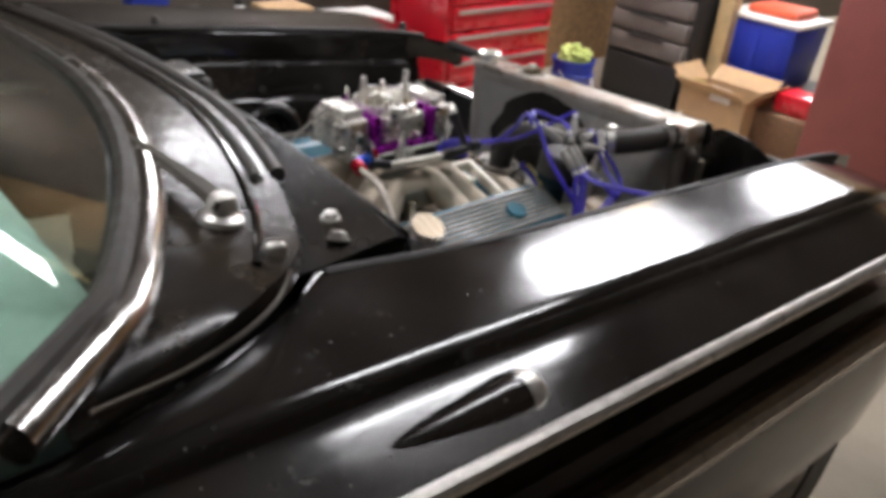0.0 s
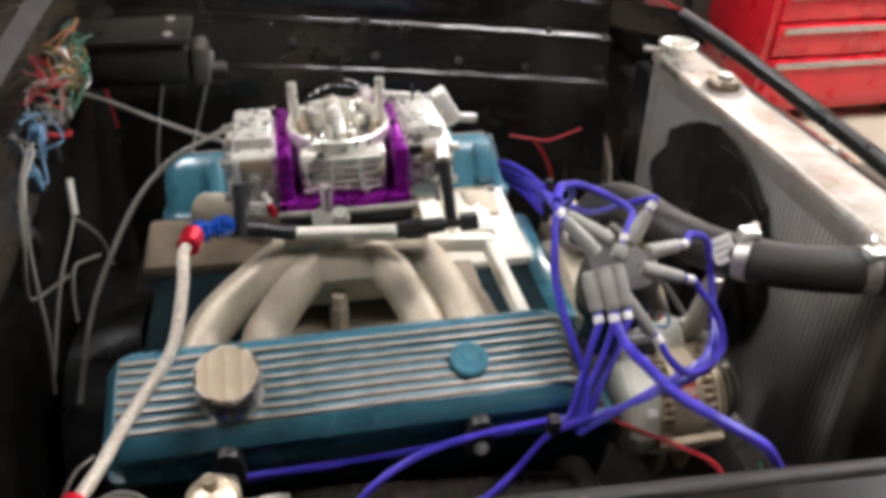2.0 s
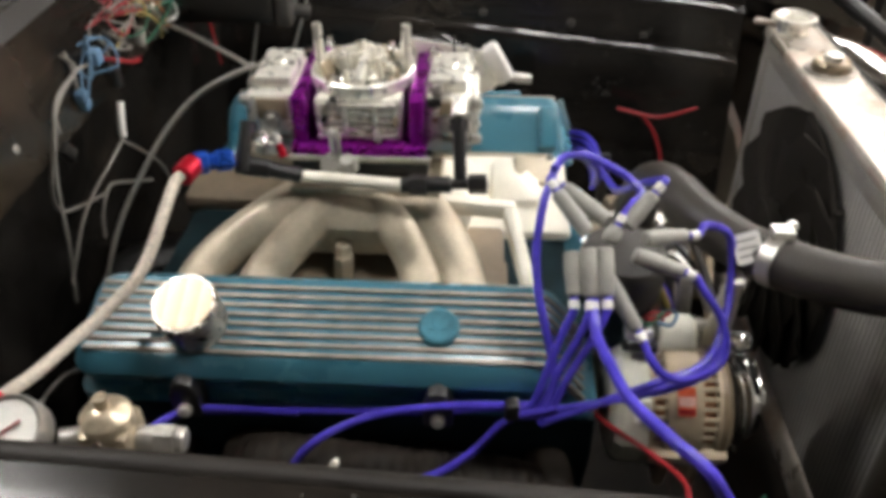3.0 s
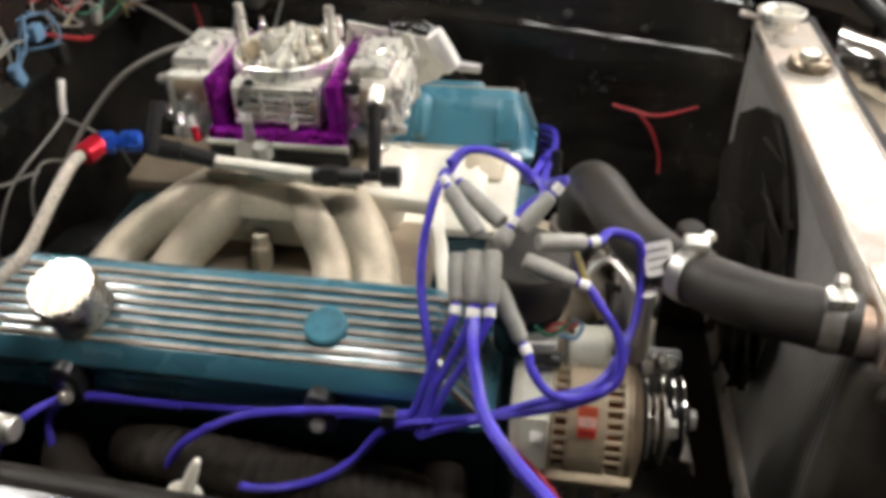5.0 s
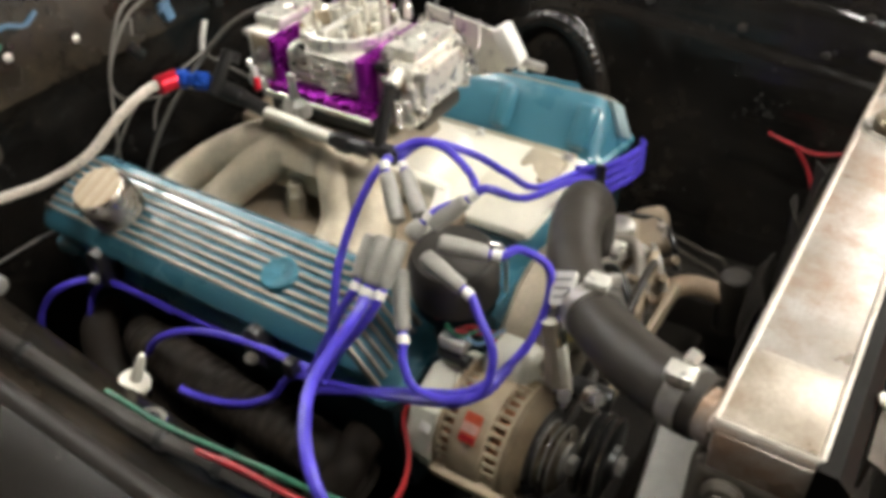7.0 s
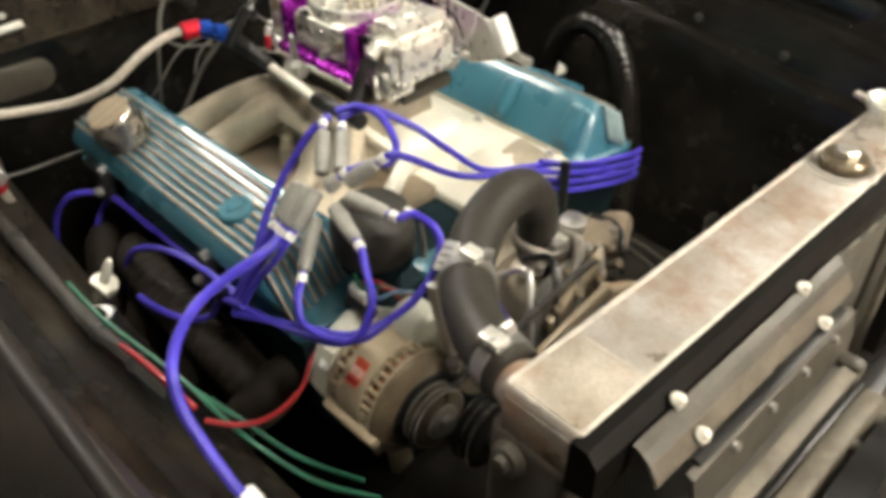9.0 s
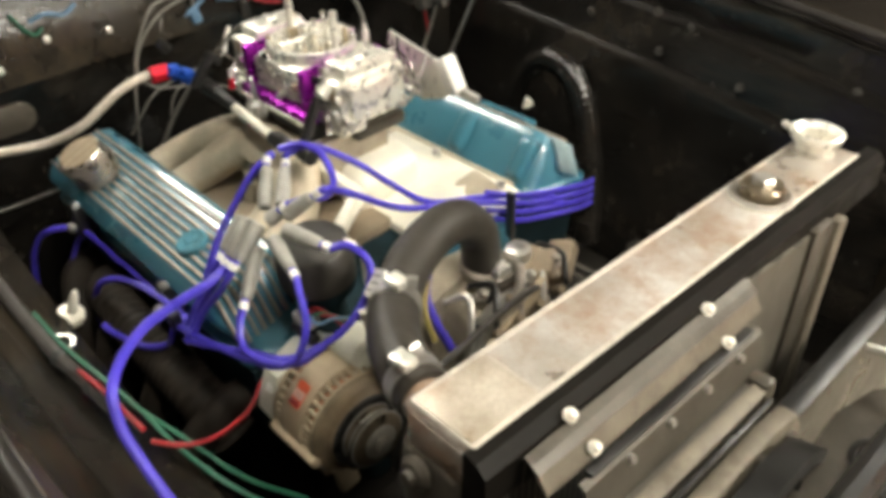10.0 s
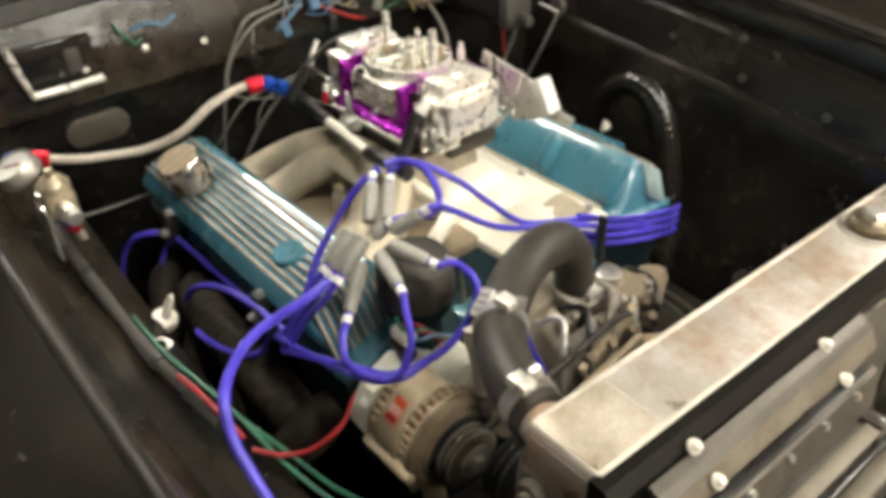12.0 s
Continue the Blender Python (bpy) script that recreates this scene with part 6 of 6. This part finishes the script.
def pulleys():
    t = thing("water_pump", (.36, .03, .70), "dirty cast water pump with bright pulley", "water pump")
    part("housing", lathe([(.08, 0), (.075, .03), (.05, .06), (.03, .08), (0, .08)], (.30, .02, .70), (1, 0, 0), 24, closed=False), CAST, t)
    part("pulley", lathe([(.075, 0), (.078, .003), (.066, .012), (.078, .022), (.075, .025), (.03, .025), (.028, .01), (0, .01)], (.385, .02, .70), (1, 0, 0), 36, closed=False), STEEL, t, "steel belt pulley")
    part("elbow_pipe", tube([(.365, .03, .705), (.405, .072, .706), (.436, .110, .708), (.468, .124, .702), (.492, .128, .694)], .0135, 14), TAN_HOSE, t, "curved tan hose")
    part("hose_joint", rod((.492, .128, .735), (.494, .130, .645), .019, seg=18), RUBBER, t, "black hose joint")
    i = thing("idler_pulley", (.452, -.175, .69), "black grooved pulley with highlights drawn as bright rims", "pulley")
    part("wheel", lathe([(.0, 0), (.044, 0), (.048, .002), (.040, .009), (.047, .012), (.040, .016), (.048, .023), (.045, .025), (.020, .026), (.018, .034), (0, .034)], (.436, -.178, .69), (1, 0, 0), 36, closed=False), BLACK, i)
    # Chrome rings stand for the concentric highlights on the wheel.
    for dx in (.0015, .0125, .0235):
        part("rim", lathe([(.0470, 0), (.0488, .0006), (.0488, .0022), (.0470, .0028)], (.4345 + dx, -.178, .69), (1, 0, 0), 36), CHROME, i, "bright ring drawn as a rim highlight")
    part("nut", lathe([(.012, 0), (.012, .010), (0, .010)], (.468, -.178, .69), (1, 0, 0), 6, closed=False), STEEL, i)
    b = thing("drive_belt", (.40, -.1, .70), "black rubber drive belt", "belt")
    part("belt", tube([(.423, -.262, .752), (.42, -.10, .772), (.41, .03, .778), (.40, .09, .74), (.40, .09, .66), (.41, -.02, .625), (.42, -.24, .697), (.423, -.268, .725), (.423, -.262, .752)], .005, 8), RUBBER, b)
    g = thing("engine_accessory", (.36, .16, .70), "dusty tan cast accessory housing at the engine front", "accessory")
    part("casting", box((.345, .14, .72), (.06, .08, .05), .016, rot=(0, 10, 12)), VALLEY, g)
    part("casting_arm", box((.375, .10, .768), (.05, .05, .022), .007, rot=(8, -15, 30)), VALLEY, g)
    part("lug", lathe([(.018, 0), (.018, .03), (.01, .034)], (.35, .085, .762), (0, 0, 1), 16), STEEL, g)


pulleys()


# ---- exhaust side and apron ----
def header():
    t = thing("exhaust_header", (0, -.3, .55), "dull black exhaust tubes beside the engine block", "exhaust")
    for x0, x1 in ((-.20, -.12), (-.06, -.03), (.09, .10), (.21, .20)):
        part("pipe", tube([(x0, -.26, .685), (x0 + .01, -.325, .685), (x1, -.36, .63), (x1 - .04, -.355, .54), (x1 - .12, -.34, .46)], .024, 14), HEADER, t)
    part("collector_hose", tube([(-.12, -.300, .690), (-.07, -.322, .712), (.02, -.330, .710), (.10, -.330, .702), (.18, -.328, .690), (.225, -.315, .64)], .032, 18, 40, radius=lambda u: 1 + .028 * math.sin(u * 190 + 2 * math.sin(u * 9))), HEADER, t, "corrugated brown black duct")


header()


def plug_standoff(p, label):
    t = thing("standoff", p, label, "standoff")
    p = V(*p)
    up = V(.40, .25, 1).normalized()
    part("base", lathe([(.017, 0), (.018, .004), (.017, .012), (.010, .015)], p, up, 16), CAST_PALE, t)
    part("tip", lathe([(.007, 0), (.0055, .03), (.003, .042), (0, .043)], p + up * .014, up, 10, closed=False), CAST_PALE, t)


plug_standoff((-.014, -.396, .746), "pale metal standoff on the inner fender")
solo("eyelet", lathe([(.010, -.003), (.016, -.003), (.017, 0), (.016, .003), (.010, .003), (.009, 0), (.010, -.003)], (.067, -.432, .777), (.1, .1, 1), 20, closed=False), CHROME, "bright metal eyelet on the inner fender", "eyelet")


def loom(pts):
    t = thing("wiring_loom", pts[0], "dusty black corrugated wiring loom along the inner fender", "wiring loom")
    part("conduit", tube(pts, .0085, 10, 14, radius=lambda u: 1 + .10 * math.sin(u * 420)), RUBBER_GREY, t)
    for k in (1, 3, 4):
        p, q = Vector(pts[k]), Vector(pts[k + 1])
        part("clip", rod(p, p + (q - p).normalized() * .012, .011), BLACK, t, "black retaining clip")


def cable(name, pts, r, m, label, cat="wire"):
    t = thing(name, pts[0], label, cat)
    part("cable", tube(pts, r, 8), m, t)
    return t


loom([(-.25, -.45, .83), (-.10, -.452, .81), (.02, -.450, .797), (.10, -.448, .79), (.17, -.440, .785), (.24, -.435, .782)])
cable("green_wire", [(.02, -.440, .803), (.10, -.438, .798), (.18, -.428, .795), (.25, -.42, .793), (.33, -.41, .775), (.40, -.38, .74), (.44, -.33, .70)], .0026, GREEN_WIRE, "thin green wire along the inner fender")
cable("green_wire", [(.22, -.425, .79), (.30, -.40, .77), (.36, -.37, .73), (.40, -.32, .68)], .0026, GREEN_WIRE, "thin green wire towards the alternator")
cable("red_wire", [(.15, -.442, .795), (.20, -.437, .797), (.25, -.433, .793), (.28, -.43, .79)], .0032, RED_WIRE, "red battery wire along the inner fender")
cable("red_wire", [(.303, -.432, .792), (.33, -.41, .79), (.335, -.375, .78), (.31, -.325, .760), (.275, -.285, .752), (.262, -.26, .745)], .0028, RED_WIRE, "red wire with a ring terminal to the alternator")


# ---- rear of the bay ----
def rear_wires():
    rng = random.Random(4)
    specs = [(GREEN_WIRE, "green"), (ORANGE_WIRE, "orange"), (LIGHTBLUE, "light blue"), (RED_WIRE, "red"), (YELLOW_WIRE, "yellow"), (GREY_WIRE, "grey"), (GREY_WIRE, "grey"), (GREEN_WIRE, "green")]
    for k in range(18):
        m, nm = specs[k % 8]
        y0 = (.12 if nm == "light blue" else .31 if nm in ("orange", "yellow", "green") else .22) + rng.uniform(-.06, .06)
        z0 = 1.0 + rng.uniform(-.02, .03)
        pts = [(-.415, y0, z0)]
        for q in range(6):
            pts.append((-.405 + rng.uniform(.0, .045), y0 + .035 * math.sin(q * 1.7 + k) + rng.uniform(-.03, .03), z0 - .006 * q + .016 * math.cos(q * 1.7 + k) + rng.uniform(-.015, .015)))
        cable(nm.replace(" ", "_") + "_wire", pts, .0017, m, "loose tangled " + nm + " wire at the firewall")
    # a small fan of pale and yellow wires leaving the tangle, and dull connectors
    for k, (m, nm) in enumerate(((YELLOW_WIRE, "yellow"), (GREY_WIRE, "grey"), (ORANGE_WIRE, "orange"), (GREY_WIRE, "grey"), (WHITE_PLASTIC, "white"))):
        y0 = .20 + .025 * k
        cable(nm + "_wire", [(-.40, y0, .995 - .006 * k), (-.375, y0 + .05, .985), (-.372, y0 + .09, .962 - .008 * k), (-.38, y0 + .13 - .02 * k, .930), (-.39, y0 + .15, .905)], .0020, m, "thin " + nm + " wire crossing the firewall")
    for k, (y0, z0) in enumerate(((.255, .945), (.15, .930), (.05, .945), (-.02, .91))):
        c = thing("wire_connector", (-.385, y0, z0), "dull plastic wire connector hanging at the firewall", "connector")
        part("shell", box((-.382, y0, z0), (.014, .018, .030), .004, rot=(20 * k - 25, 0, 0)), (GREY_WIRE, BLACK, LIGHTBLUE, BLACK)[k], c)
        part("pigtail", tube([(-.385, y0, z0 + .014), (-.39, y0 + .01, z0 + .04), (-.40, y0 + .02, z0 + .055)], .0022, 6), GREY_WIRE, c)
    t = thing("wire_connector", (-.39, .31, .97), "white plastic wire connector at the firewall", "connector")
    part("shell", box((-.39, .325, .985), (.02, .018, .045), .004), WHITE_PLASTIC, t)
    part("shell", box((-.385, .115, .975), (.016, .022, .022), .004), LIGHTBLUE, t, "light blue plug")


rear_wires()
cable("throttle_cable", [(-.404, .385, .918), (-.353, .375, .900), (-.28, .34, .880), (-.19, .26, .880), (-.12, .17, .905), (-.09, .12, .925)], .0038, GREY_WIRE, "straight grey throttle cable to the carburettor", "cable")
cable("grey_cable", [(-.105, .055, .995), (-.135, .050, 1.000), (-.175, .040, .990), (-.225, .035, .962), (-.266, .020, .922), (-.30, -.012, .872), (-.334, -.050, .806), (-.36, -.10, .71)], .0034, GREY_WIRE, "grey hose sweeping down from the carburettor", "hose")
cable("grey_cable", [(-.40, .06, 1.0), (-.37, .033, .996), (-.37, -.025, .986), (-.37, -.055, .952), (-.37, -.081, .901), (-.37, -.10, .82), (-.38, -.11, .74)], .0023, GREY_WIRE, "loose grey wire hanging down the firewall")
cable("grey_cable", [(-.36, .095, .915), (-.36, .082, .893), (-.36, .078, .872), (-.36, .03, .862), (-.36, -.023, .855), (-.36, -.07, .84), (-.37, -.12, .78)], .0020, GREY_WIRE, "pale wire with a white end at the firewall")
for k in range(2):
    cable("brake_line", [(.352, .150 + .02 * k, .735), (.385, .185 + .02 * k, .705), (.420, .205 + .025 * k, .675), (.450, .215 + .03 * k, .655), (.48, .22 + .03 * k, .60)], .0026, GREY_ALLOY, "thin dull metal line at the engine front", "line")
cable("grey_cable", [(-.36, .077, .872), (-.36, .13, .823), (-.36, .177, .772), (-.36, .21, .70)], .0020, GREY_WIRE, "thin grey wire at the firewall")
cable("grey_cable", [(-.35, -.05, .80), (-.35, -.036, .832), (-.35, -.003, .849), (-.35, .047, .824), (-.35, .114, .785)], .0020, GREY_WIRE, "bent pale wire at the firewall")
cable("white_sleeve", [(-.358, .098, .918), (-.357, .084, .893), (-.357, .079, .876)], .0045, WHITE_PLASTIC, "white sleeve on the loose wire", "sleeve")
cable("red_wire", [(-.385, .12, .972), (-.375, .15, .955), (-.37, .19, .935), (-.375, .22, .925)], .0032, RED_WIRE, "short red wire at the firewall")
cable("red_wire", [(-.405, .60, .925), (-.402, .60, .86), (-.398, .605, .80), (-.394, .61, .74)], .0030, RED_WIRE, "thin red wire on the far inner fender")
cable("link_rod", [(-.285, .545, .868), (-.300, .528, .800), (-.314, .506, .730), (-.318, .50, .69)], .0028, STEEL, "thin bright rod beside the far inner fender", "rod")
cable("link_rod", [(-.245, .56, .905), (-.205, .56, .900), (-.198, .56, .890), (-.225, .542, .810), (-.251, .522, .733), (-.26, .515, .69)], .0030, STEEL, "thin bright bent rod beside the far inner fender", "rod")
solo("grommet", lathe([(0, 0), (.018, 0), (.022, .004), (.018, .010), (.010, .012), (0, .010)], (-.25, .625, .885), (0, -1, .1), 18, closed=False), RUBBER_GREY, "dusty grey rubber grommet on the inner fender", "grommet")
cable("red_wire", [(.40, .655, .640), (.44, .650, .632), (.49, .648, .625), (.56, .645, .650)], .0030, RED_WIRE, "red wire along the far inner fender")
cable("red_wire", [(.45, .650, .630), (.48, .648, .59), (.50, .645, .54), (.505, .64, .50)], .0036, RED_WIRE, "red wire hanging on the far inner fender")
hh = thing("heater_hose", (.02, .55, .50), "glossy black corrugated hose loop beyond the far cover", "hose")
part("hose", tube([(-.080, .55, .62), (-.076, .55, .685), (-.062, .55, .746), (-.034, .55, .789), (.012, .55, .817), (.058, .55, .805), (.089, .55, .759), (.108, .55, .694), (.124, .55, .60), (.13, .55, .46)], .025, 16, 16, radius=lambda u: .80 + .35 * min(1, max(0, u - .25) * 2) + .03 * math.sin(u * 260)), PAINT_DULL, hh)
part("fitting", lathe([(.013, 0), (.015, .004), (.011, .012), (.006, .02), (.005, .045), (0, .047)], (-.056, .567, .690), (-.3, -.2, 1), 12, closed=False), CAST_PALE, hh, "pale pointed fitting")


BOX_BLACK = mat("dusty_black_moulding", (0.020, 0.018, 0.016), 0.32, 0, 0.4, 12, 250, bump=0.1, spots=0.4, spot_color=(0.07, 0.06, 0.05), spot_scale=25)


def heater_box():
    t = thing("heater_box", (-.30, .40, .88), "dusty black heater box mounted at the firewall", "heater box")
    part("case", box((-.305, .462, .936), (.17, .10, .075), .016), BOX_BLACK, t)
    part("lid", box((-.305, .462, .978), (.18, .11, .012), .004), BOX_BLACK, t)
    for dy in (-.05, .05):
        part("lid_screw", hexbolt((-.25, .462 + dy * .7, .983), (0, 0, 1), .006, .005), STEEL, t)
    part("end_cap", box((-.207, .450, .928), (.03, .07, .07), .012), RUBBER_GREY, t, "dusty grey end cap")
    part("pipe", rod((-.20, .45, .915), (-.168, .455, .91), .012), RUBBER_GREY, t)


heater_box()
solo("firewall_cover", plate(rounded(.105, .05, .024, 8), .008, (-.418, -.30, .857), "x", .002), GREY_ALLOY, "grey oval blanking cover on the firewall", "cover")


def hinge(side):
    t = thing("hood_hinge", (-.40, side * .40, .90), "black hood hinge with a bright link rod at the firewall", "hinge")
    part("bracket", box((-.397, side * .36, .985), (.012, .16, .07), .004), PAINT_DULL, t)
    if side < 0:
        part("link", tube([(-.385, -.404, 1.026), (-.380, -.396, .985), (-.376, -.387, .952), (-.376, -.335, .951), (-.380, -.280, .951)], .006, 8, smooth=False), ALLOY, t, "bright link rod")
    part("slot", box((-.390, side * .315, .985), (.010, .025, .04), .006), RUBBER_GREY, t)


hinge(-1), hinge(1)
cable("thin_line", [(-.40, -.47, .755), (-.365, -.42, .752), (-.350, -.36, .748), (-.335, -.26, .752), (-.32, -.22, .74)], .0026, STEEL, "thin bright metal line behind the finned cover", "line")
cable("vacuum_line", [(-.385, .09, .975), (-.385, .058, .980), (-.382, -.011, .966), (-.378, -.061, .924), (-.385, -.075, .876), (-.39, -.05, .84), (-.36, 0, .835)], .0024, GREY_WIRE, "thin grey vacuum line looping at the firewall", "hose")
cable("light_blue_wire", [(-.400, -.215, 1.004), (-.390, -.19, 1.012), (-.390, -.165, 1.004), (-.398, -.14, 1.012)], .0032, LIGHTBLUE, "faded light blue wire at the firewall")
cable("green_wire", [(-.402, -.24, 1.02), (-.390, -.23, 1.0), (-.390, -.215, .985), (-.398, -.20, .99)], .0026, GREEN_WIRE, "short green wire at the firewall")
for k in range(3):
    x, y, z = -.3950, -.30 + k * .10, .965 + .008 * math.sin(k * 2.1)
    solo("firewall_screw", lathe([(.007, 0), (.006, .004), (0, .006)], (x, y, z), (1, 0, .2), 10, closed=False), STEEL, "bright screw head on the firewall", "screw", "firewall screws")
